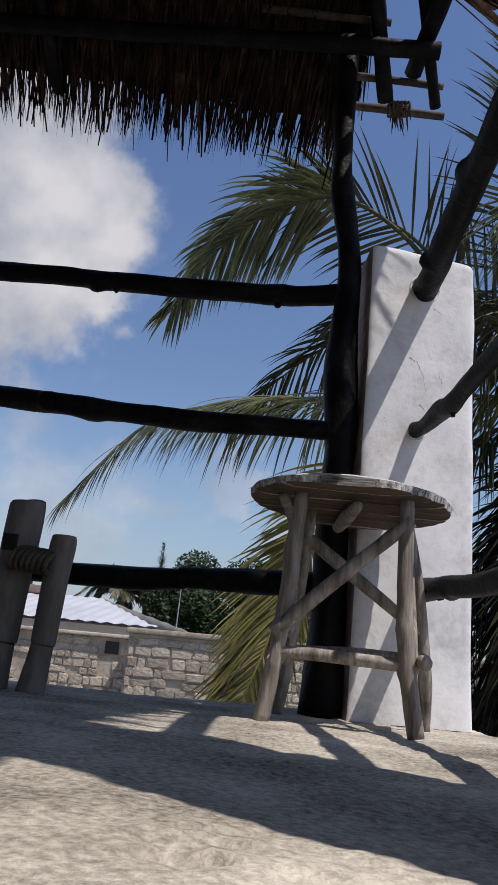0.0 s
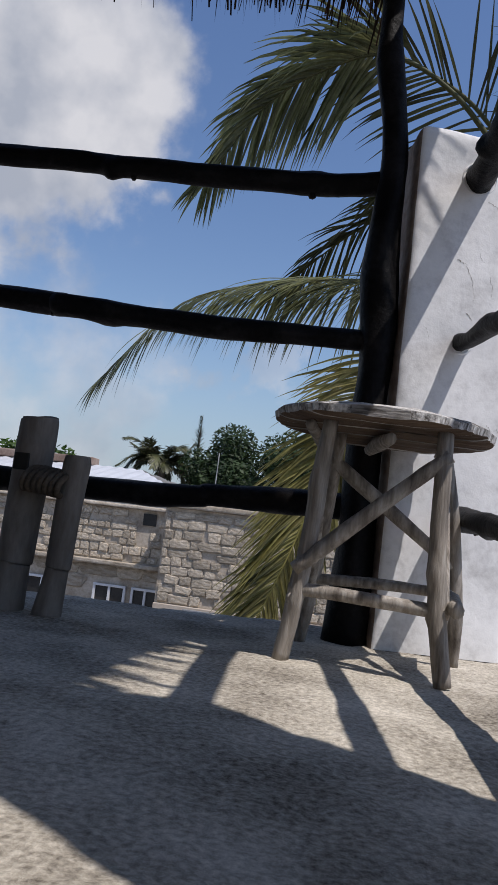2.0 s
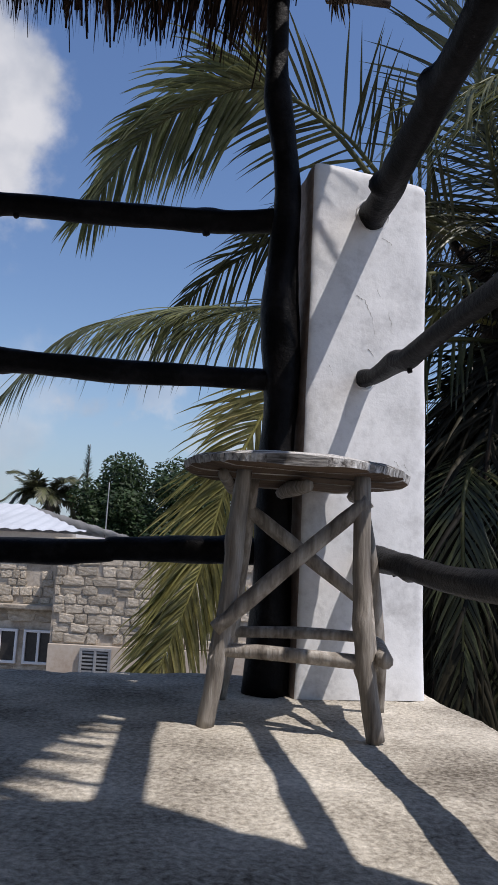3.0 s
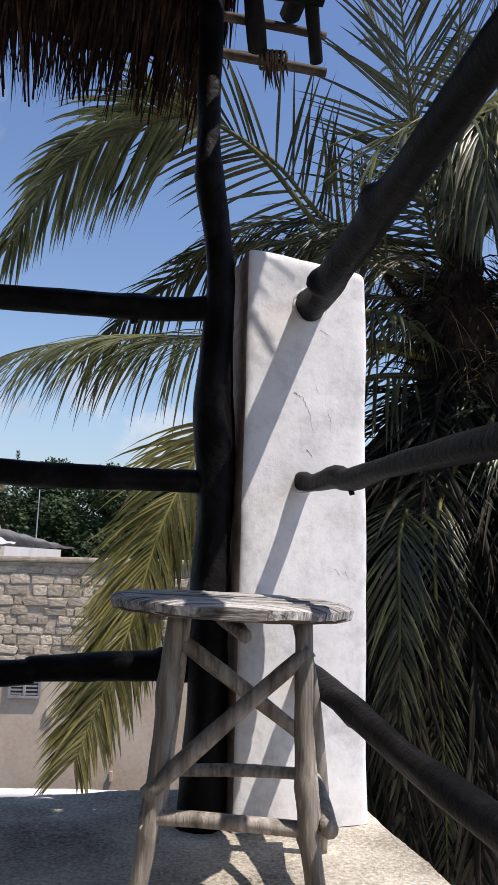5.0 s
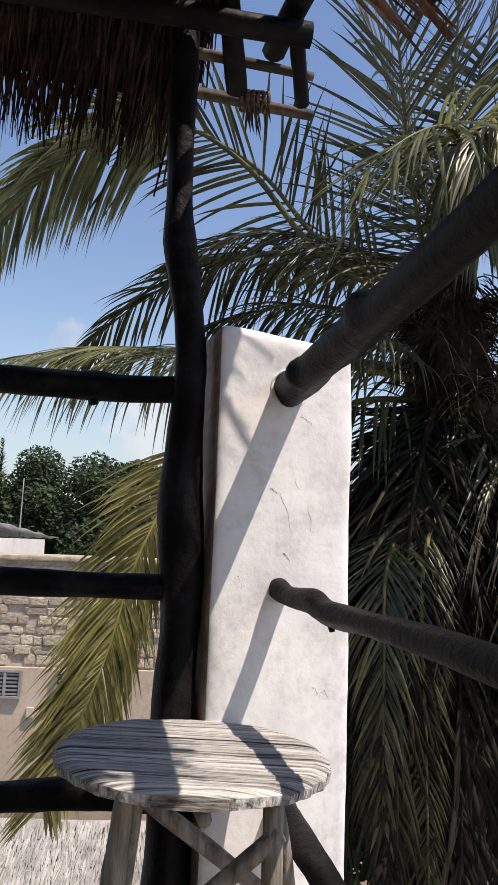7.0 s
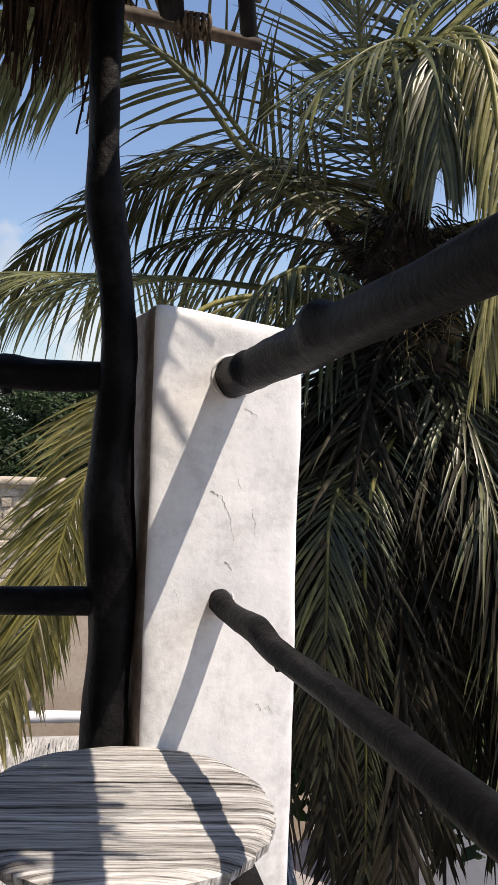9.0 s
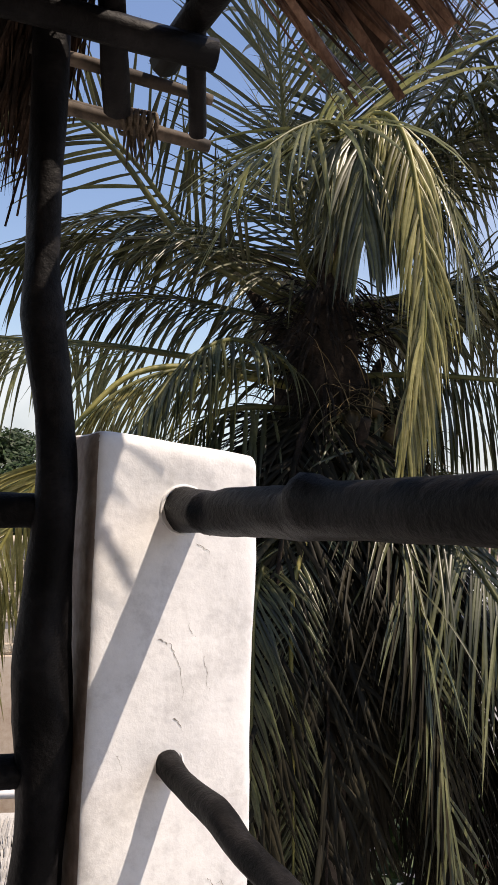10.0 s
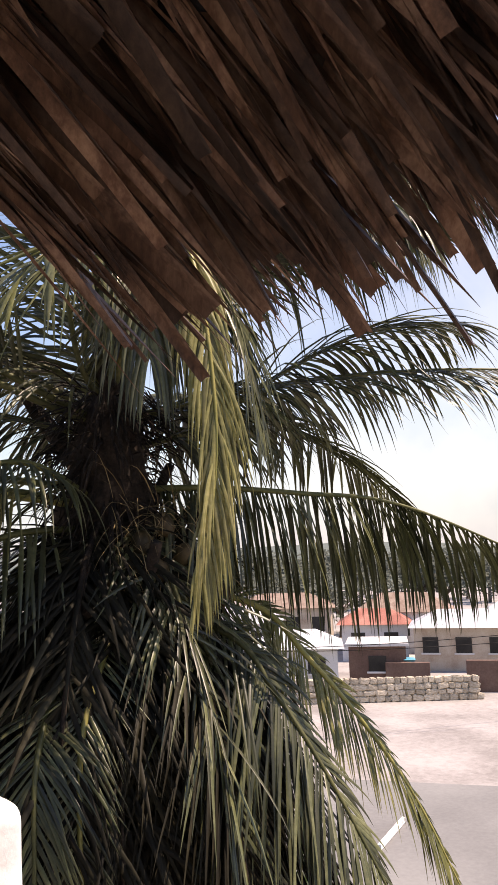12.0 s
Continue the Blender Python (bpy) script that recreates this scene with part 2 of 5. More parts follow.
M_DOOR = material("brown_door", [(0.09, 0.035, 0.02), (0.14, 0.06, 0.035), (0.19, 0.09, 0.05)], 0.6, 3, 30, 0.3, (1, 1, 0.2) and 0.01, vary=0.05)

# ---- helpers for meshes ----
BASE = {}


def mesh_object(name, bm, mat, smooth=True):
    me = bpy.data.meshes.new(name)
    bm.to_mesh(me)
    bm.free()
    me.materials.append(mat)
    if smooth:
        me.polygons.foreach_set("use_smooth", [True] * len(me.polygons))
    return new(name, me)


def thing(name, base, label, category, group="", kind=""):
    """An Empty at the base of a thing, which parents its parts."""
    ob = new(name)
    ob.empty_display_size = 0.1
    ob.location = base
    BASE[ob] = Vector(base)
    return tagged(ob, label, category, group, kind)


def part(name, bm, mat, parent, label="", smooth=True, kind=""):
    """Links a bmesh in world coordinates as one mesh under a thing or a part."""
    bmesh.ops.translate(bm, vec=-BASE[parent], verts=bm.verts)
    ob = mesh_object(name, bm, mat, smooth)
    ob.parent = parent
    BASE[ob] = BASE[parent]
    return tagged(ob, label, kind=kind)


def solo(name, bm, mat, label, category, group="", kind="", smooth=True):
    return tagged(mesh_object(name, bm, mat, smooth), label, category, group, kind)


def box(bm, lo, hi, turn=None, bevel=0.0):
    lo, hi = Vector(lo), Vector(hi)
    m = Matrix.Translation((lo + hi) / 2) @ Matrix.Diagonal((*(hi - lo), 1))
    r = bmesh.ops.create_cube(bm, size=1, matrix=(turn @ m) if turn else m)
    if bevel:
        es = list({e for v in r["verts"] for e in v.link_edges})
        bmesh.ops.bevel(bm, geom=es, offset=bevel, segments=2, affect="EDGES", profile=0.6)


def smoothed(pts, n):
    """n + 1 points of a smooth curve through the given ones, with their radii in the fourth place."""
    pts = [np.array(p, float) for p in pts]
    ext = [2 * pts[0] - pts[1], *pts, 2 * pts[-1] - pts[-2]]
    out = []
    for k in range(n + 1):
        u = k / n * (len(pts) - 1)
        i = min(int(u), len(pts) - 2)
        f = u - i
        a, b, c, d = ext[i:i + 4]
        out.append(0.5 * (2 * b + (c - a) * f + (2 * a - 5 * b + 4 * c - d) * f * f + (3 * b - a - 3 * c + d) * f ** 3))
    return out


def log(bm, pts, n=24, sides=12, rough=0.10, knots=0, seed=0, caps=True):
    """A natural pole: swept along points (x, y, z, radius), uneven in section, with knots."""
    rng = random.Random(seed)
    line = smoothed(pts, n)
    bumps = [(rng.uniform(0.06, 0.94) * n, rng.uniform(0, 6.28), rng.uniform(0.25, 0.5)) for _ in range(knots)]
    rings = []
    side = None
    for k, p in enumerate(line):
        a, b = line[max(0, k - 1)], line[min(n, k + 1)]
        t = Vector(b[:3] - a[:3]).normalized()
        if side is None:
            side = t.orthogonal().normalized()
        side = (side - t * side.dot(t)).normalized()
        up = t.cross(side)
        ring = []
        for j in range(sides):
            ang = 2 * math.pi * j / sides
            w = side * math.cos(ang) + up * math.sin(ang)
            q = Vector(p[:3])
            r = p[3] * (1 + rough * 1.6 * noise.noise(q * 6 + w * 1.2 + Vector((seed, 0, 0))) + rough * 0.6 * noise.noise(q * 22 + w * 2.5))
            for kk, ka, kh in bumps:
                d = (k - kk) * (1.1 if n < 30 else 0.7)
                da = math.atan2(math.sin(ang - ka), math.cos(ang - ka))
                r += p[3] * kh * math.exp(-d * d) * math.exp(-da * da * 1.5)
            ring.append(bm.verts.new(q + w * r))
        rings.append(ring)
    for r0, r1 in zip(rings, rings[1:]):
        for j in range(sides):
            bm.faces.new((r0[j], r0[(j + 1) % sides], r1[(j + 1) % sides], r1[j]))
    if caps:
        for ring, flip in ((rings[0], True), (rings[-1], False)):
            c = bm.verts.new(sum((v.co for v in ring), Vector()) / sides)
            for j in range(sides):
                f = (ring[j], ring[(j + 1) % sides], c)
                bm.faces.new(f[::-1] if flip else f)


def blade(verts, faces, root, way, length, width, sag, rng, normal=Vector((0, 0, 1)), segs=4, fold=0.35, kink=0.0, blunt=False):
    """A leaf strip, folded along its middle, that sags towards its tip."""
    way = way.normalized()
    pos = root.copy()
    start = len(verts)
    rows = []
    for k in range(segs + 1):
        u = k / segs
        sidev = way.cross(normal)
        sidev = sidev.normalized() if sidev.length > 1e-4 else Vector((1, 0, 0))
        up = sidev.cross(way)
        w = width * (0.55 + 0.9 * u if u < 0.35 else 0.865 * (1.0 - ((u - 0.35) / 0.65) ** 1.6) + 0.02)
        if blunt:
            w = width * (1 - 0.35 * u)
        i = len(verts)
        verts.extend((pos - sidev * w / 2 - up * w * fold, pos, pos + sidev * w / 2 - up * w * fold))
        rows.append(i)
        pos = pos + way * (length / segs)
        way = (way + Vector((0, 0, -sag / segs * (0.6 + 1.2 * u)))).normalized()
        if kink and k == segs // 2:
            way = (way + Vector((rng.uniform(-0.3, 0.3), rng.uniform(-0.3, 0.3), -kink))).normalized()
    for a, b in zip(rows, rows[1:]):
        faces.append((a, a + 1, b + 1, b))
        faces.append((a + 1, a + 2, b + 2, b + 1))


def mesh_part(name, verts, faces, mat, parent, label="", kind="", smooth=True):
    me = bpy.data.meshes.new(name)
    off = BASE[parent]
    me.from_pydata([v - off for v in verts], [], faces)
    me.materials.append(mat)
    me.polygons.foreach_set("use_smooth", [smooth] * len(me.polygons))
    ob = new(name, me)
    ob.parent = parent
    BASE[ob] = off
    return tagged(ob, label, kind=kind)


# ---- terrace floor ----
def edge_back(x):
    return 1.715 + 0.19 * x


def edge_right(y):
    return 0.943 - 0.19 * y


bm = bmesh.new()
nx, ny = 260, 360
PITS = ((0.276, -0.062, 0.026, 0.016), (0.292, -0.017, 0.024, 0.009), (0.288, 0.026, 0.022, 0.008), (0.346, -0.053, 0.016, 0.010), (0.389, -0.068, 0.012, 0.010), (0.298, -0.161, 0.018, 0.010), (0.25, -0.03, 0.016, 0.006))
grid = []
for i in range(ny + 1):
    v = i / ny
    v = 1 - (1 - v) ** 1.5
    row = []
    for j in range(nx + 1):
        u = j / nx
        u = 1 - (1 - u) ** 1.4
        y0 = -3.2 + v * 4.915
        x0 = -3.4 + u * (3.4 + edge_right(y0))
        y1 = y0 + 0.19 * x0 * v
        q = Vector((x0, y1, 0))
        h = 0.006 * noise.noise(q * 3.1) + 0.0035 * noise.noise(q * 13) + 0.0018 * noise.noise(q * 37) + 0.0012 * noise.noise(q * 90)
        for px, py, pr, pd in PITS:
            e = ((x0 - px) / pr) ** 2 + ((y1 - py) / (pr * 0.5)) ** 2
            if e < 6:
                h -= pd * math.exp(-e ** 2)
        if j == nx or i == ny:
            h -= 0.012 + 0.008 * noise.noise(q * 9)
        row.append(bm.verts.new((x0, y1, h)))
    grid.append(row)
for r0, r1 in zip(grid, grid[1:]):
    for j in range(nx):
        bm.faces.new((r0[j], r0[j + 1], r1[j + 1], r1[j]))
rim = [grid[0][j] for j in range(nx + 1)] + [grid[i][nx] for i in range(1, ny + 1)] + [grid[ny][j] for j in range(nx - 1, -1, -1)] + [grid[i][0] for i in range(ny - 1, 0, -1)]
low = [bm.verts.new((v.co.x, v.co.y, -0.26)) for v in rim]
for k in range(len(rim)):
    k2 = (k + 1) % len(rim)
    bm.faces.new((rim[k2], rim[k], low[k], low[k2]))
solo("floor", bm, M_CONCRETE, "worn grey concrete terrace floor with pits and dust", "floor", kind="structure")
bm = bmesh.new()
box(bm, (-3.3, -3.1, -5.4), (0.50, 1.02, -0.27))
solo("wall_below", bm, M_WHITEWALL, "whitewashed house wall under the terrace", "wall", kind="structure", smooth=False)

# two walls out of view, added to cut the sky fill under the roof
bm = bmesh.new()
box(bm, (-3.4, -3.2, 0.0), (0.85, -2.95, 2.62))
solo("wall_south", bm, M_RENDER, "unseen plain wall added behind the terrace to block sky light", "wall", kind="structure", smooth=False)
bm = bmesh.new()
box(bm, (-3.65, -3.2, 0.0), (-3.4, 0.6, 2.62))
solo("wall_west", bm, M_RENDER, "unseen plain wall added beside the terrace to block sky light", "wall", kind="structure", smooth=False)

# ---- pillars ----
TURN = radians(14.0)
FRONT = Matrix.Rotation(TURN, 3, "Z")


def pillar(base, height, seed, label):
    """A square plastered pillar with soft, uneven edges and a rounded top."""
    ob = thing("plaster_pillar", base, label, "pillar", "terrace pillars")
    bm = bmesh.new()
    n, m, half = 28, 64, 0.156
    rings = []
    for k in range(m + 1):
        z = height * (1 - (1 - k / m) ** 1.7)
        u = max(0.0, (z - height + 0.028) / 0.028)
        shrink = 1 - 0.08 * (1 - math.sqrt(max(0, 1 - u * u)))
        ring = []
        for s in range(4):
            for j in range(n):
                f = math.sin(math.pi / 2 * (-1 + 2 * j / n))
                c = ((f, -1), (1, f), (-f, 1), (-1, -f))[s]
                ax, ay = c
                l4 = (abs(ax) ** 18 + abs(ay) ** 18) ** (1 / 18)
                ax, ay = ax / l4, ay / l4
                q = Vector((ax * half * shrink, ay * half * shrink, z))
                w = 0.0055 * noise.noise(q * 5 + Vector((seed, 0, 0))) + 0.002 * noise.noise(q * 21)
                d = Vector((ax, ay, 0)).normalized()
                q = q + d * (w + 0.006 * (1 - z / height)) + Vector((0, 0, (0.006 * noise.noise(q * 8) - 0.012 * ax) * (z / height)))
                ring.append(bm.verts.new(Matrix.Rotation(TURN, 3, "Z") @ q + Vector(base)))
        rings.append(ring)
    for r0, r1 in zip(rings, rings[1:]):
        for j in range(4 * n):
            bm.faces.new((r0[j], r0[(j + 1) % (4 * n)], r1[(j + 1) % (4 * n)], r1[j]))
    c = bm.verts.new(sum((v.co for v in rings[-1]), Vector()) / (4 * n) + Vector((0, 0, 0.006)))
    for j in range(4 * n):
        bm.faces.new((rings[-1][j], rings[-1][(j + 1) % (4 * n)], c))
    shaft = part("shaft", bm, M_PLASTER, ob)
    # faces towards local -x take a darker brown plaster
    shaft.data.materials.append(M_SIDEBROWN)
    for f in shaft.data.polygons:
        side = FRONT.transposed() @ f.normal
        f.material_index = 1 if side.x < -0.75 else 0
    return ob


P1 = Vector((0.490, 1.492, 0.0)) + FRONT @ Vector((0, 0.156, 0))
corner_pillar = pillar(P1, 1.30, 3, "white lime-plastered corner pillar with hairline cracks")
pillar(Vector((0.80, 0.02, 0.0)), 1.75, 9, "white lime-plastered pillar beside the terrace railing")


def crack(points, width):
    """A fine open crack on the front face, given along the face and up."""
    bm = bmesh.new()
    last = None
    rng = random.Random(int(points[0][1] * 1000))
    fine = []
    for (s0, z0), (s1, z1) in zip(points, points[1:]):
        for j in range(5):
            f = j / 5
            fine.append((s0 + (s1 - s0) * f + rng.uniform(-0.002, 0.002), z0 + (z1 - z0) * f + rng.uniform(-0.002, 0.002)))
    for k, (s, z) in enumerate(fine):
        w = width * rng.uniform(0.12, 0.42) * (1 - 0.8 * k / len(fine))
        q = Vector((s, -0.156, z))
        out = 0.0055 * noise.noise(q * 5 + Vector((3, 0, 0))) + 0.002 * noise.noise(q * 21) + 0.006 * (1 - z / 1.30)
        pr = [bm.verts.new(P1 + FRONT @ Vector((s + dx, -0.156 - out - 0.0005, z + dz))) for dx, dz in ((-w, -w * 0.7), (w, w * 0.7))]
        if last:
            bm.faces.new((last[0], pr[0], pr[1], last[1]))
        last = pr
    part("crack", bm, M_CRACK, corner_pillar, "dark hairline crack", smooth=False)


crack([(-0.035, 0.965), (-0.02, 0.957), (-0.012, 0.955), (-0.004, 0.935), (0.006, 0.915), (0.012, 0.89), (0.014, 0.86)], 0.0022)
crack([(0.0, 0.83), (0.008, 0.822), (0.016, 0.81)], 0.003)
crack([(0.03, 1.125), (0.045, 1.117), (0.06, 1.105)], 0.0022)
crack([(-0.10, 0.78), (-0.094, 0.77), (-0.09, 0.752)], 0.0014)
crack([(0.05, 0.93), (0.058, 0.905), (0.06, 0.88), (0.066, 0.87)], 0.0012)
crack([(0.02, 0.99), (0.026, 0.97), (0.035, 0.965)], 0.0012)
crack([(0.07, 0.56), (0.082, 0.545), (0.095, 0.55), (0.11, 0.53)], 0.0022)

# ---- railing ----
def rail(name, pts, knots, seed, label, n=40, mat=M_DARKWOOD, rough=0.10):
    bm = bmesh.new()
    log(bm, pts, n=n, sides=20, rough=rough, knots=knots, seed=seed)
    ob = solo(name, bm, mat, label, "rail" if name == "wooden_rail" else "post", "terrace railing")
    BASE[ob] = Vector()
    return ob


def knot(owner, x, y, z, r, seed, down=-1):
    """A short cut branch stub on a pole."""
    bm = bmesh.new()
    log(bm, [(x - 0.004, y, z - down * 0.03, r * 1.25), (x, y, z - down * 0.008, r), (x + 0.003, y, z + down * 0.004, r * 0.8)], n=6, sides=9, rough=0.25, seed=seed)
    part("knot", bm, M_DARKWOOD, owner)


rail("wooden_post", [(0.268, 1.50, -0.02, 0.057), (0.276, 1.50, 0.25, 0.047), (0.272, 1.50, 0.485, 0.043), (0.279, 1.50, 0.68, 0.041), (0.274, 1.50, 0.84, 0.049), (0.268, 1.50, 0.98, 0.043), (0.277, 1.50, 1.185, 0.034), (0.268, 1.50, 1.33, 0.032), (0.243, 1.50, 1.49, 0.037), (0.236, 1.50, 1.59, 0.030), (0.233, 1.50, 1.79, 0.031), (0.226, 1.49, 2.12, 0.034)], 2, 4, "black-stained crooked wooden post beside the white pillar", n=50)
B = [
    ([(-2.6, 1.28, 1.22, 0.034), (-0.82, 1.45, 1.200, 0.029), (-0.43, 1.485, 1.188, 0.029), (0.06, 1.53, 1.175, 0.031), (0.27, 1.515, 1.172, 0.030)], 5, 11),
    ([(-2.6, 1.25, 0.86, 0.034), (-0.75, 1.44, 0.79, 0.030), (-0.55, 1.45, 0.776, 0.031), (-0.17, 1.49, 0.757, 0.029), (0.27, 1.51, 0.749, 0.027)], 5, 12),
    ([(-2.6, 1.35, 0.27, 0.032), (-0.4, 1.50, 0.303, 0.029), (-0.1, 1.53, 0.318, 0.030), (0.13, 1.55, 0.326, 0.034), (0.27, 1.53, 0.328, 0.032)], 4, 13),
]
KNOTS = [((-0.426, 1.485, 1.147), (0.067, 1.53, 1.130)), ((-0.584, 1.45, 0.742), (-0.167, 1.49, 0.725)), ((-0.15, 1.525, 0.277),)]
for (pts, k, sd), spots in zip(B, KNOTS):
    pole_rail = rail("wooden_rail", pts, k, sd, "black-stained round pole rail with knots", n=60)
    for j, spot in enumerate(spots):
        knot(pole_rail, spot[0], spot[1], spot[2] + 0.010, 0.010, sd + 50 + j)
rail_top = rail("wooden_rail", [(0.474, 1.60, 1.178, 0.039), (0.493, 1.5, 1.182, 0.039), (0.51, 1.38, 1.180, 0.035), (0.545, 1.12, 1.187, 0.033), (0.60, 0.72, 1.196, 0.030), (0.72, -0.1, 1.222, 0.034)], 5, 24, "thick black-stained pole rail set into the pillar", n=90, rough=0.10)
rail_mid = rail("wooden_rail", [(0.474, 1.60, 0.760, 0.023), (0.481, 1.5, 0.756, 0.023), (0.500, 1.42, 0.745, 0.019), (0.528, 1.29, 0.745, 0.024), (0.545, 1.21, 0.732, 0.022), (0.575, 1.04, 0.735, 0.020), (0.64, 0.68, 0.728, 0.021), (0.76, -0.1, 0.70, 0.025)], 2, 22, "bent black-stained pole rail set into the pillar", n=90, rough=0.12)
rail_low = rail("wooden_rail", [(0.48, 1.60, 0.33, 0.030), (0.496, 1.5, 0.326, 0.030), (0.545, 1.2, 0.308, 0.025), (0.595, 0.85, 0.284, 0.023), (0.72, -0.1, 0.275, 0.032)], 3, 23, "low black-stained pole rail set into the pillar", n=70)
knot(rail_top, 0.556, 1.04, 1.206, 0.018, 95, 1)
knot(rail_top, 0.517, 1.33, 1.153, 0.014, 96, -1)
knot(rail_mid, 0.548, 1.21, 0.707, 0.007, 97, -1)
knot(rail_low, 0.535, 1.27, 0.290, 0.008, 99, -1)


def socket(y, x, z, r, seed):
    """The chipped plaster rim round a pole that enters the pillar."""
    bm = bmesh.new()
    ring = [(x + (r + 0.002) * math.cos(q), y + 0.25 * r * math.cos(q), z + (r + 0.002) * math.sin(q), 0.0025) for q in np.linspace(0, 6.283, 17)]
    log(bm, ring, n=40, sides=6, rough=0.5, seed=seed, caps=False)
    part("plaster_rim", bm, M_PLASTER, corner_pillar, "chipped plaster rim round a pole")


socket(1.494, 0.494, 1.182, 0.040, 141)
socket(1.492, 0.482, 0.756, 0.025, 142)
socket(1.495, 0.497, 0.328, 0.033, 143)
# ---- lashed posts ----
def stub_post(x, y, h, r, seed, hole):
    ob = thing("wooden_stub_post", (x, y, 0), "short grey wooden post with a cut groove" + (" and a square mortise" if hole else ""), "post", "lashed posts")
    bm = bmesh.new()
    log(bm, [(x - 0.012, y, -0.01, r * 1.12), (x, y, 0.10, r * 0.86), (x + 0.002, y, 0.118, r * 0.95), (x + 0.006, y, 0.25, r), (x + 0.012, y, h - 0.025, r * 1.04), (x + 0.012, y, h, r * 0.93)], n=30, sides=16, rough=0.03, seed=seed)
    part("shaft", bm, M_POSTWOOD, ob)
    if hole:
        bm = bmesh.new()
        box(bm, (x - 0.016, y - r * 1.06, h - 0.125), (x + 0.022, y - r * 0.80, h - 0.085), bevel=0.003)
        part("mortise", bm, M_WINDARK, ob, "dark square mortise hole", smooth=False)
    return ob


stub_post(-0.478, 1.24, 0.44, 0.043, 31, True)
stub_post(-0.360, 1.215, 0.36, 0.030, 32, False)
rope = thing("rope_lashing", (-0.41, 1.2, 0.28), "coir rope wound between two short posts", "rope")
for k in range(7):
    bm = bmesh.new()
    a = k / 6
    x = -0.442 + 0.085 * a
    ring = [(x + 0.008 * math.cos(q * 0.7), 1.205 + 0.046 * math.cos(q), 0.300 - 0.008 * a + 0.026 * math.sin(q + 0.4), 0.0075) for q in np.linspace(0, 6.28, 13)]
    log(bm, ring, n=24, sides=6, rough=0.15, seed=40 + k, caps=False)
    part("rope_turn", bm, M_ROPE, rope)
bm = bmesh.new()
log(bm, [(-0.45, 1.222, 0.29, 0.018), (-0.41, 1.222, 0.293, 0.02), (-0.36, 1.222, 0.298, 0.018)], n=6, sides=8, seed=48)
part("peg", bm, M_POSTWOOD, rope, "grey wooden peg")


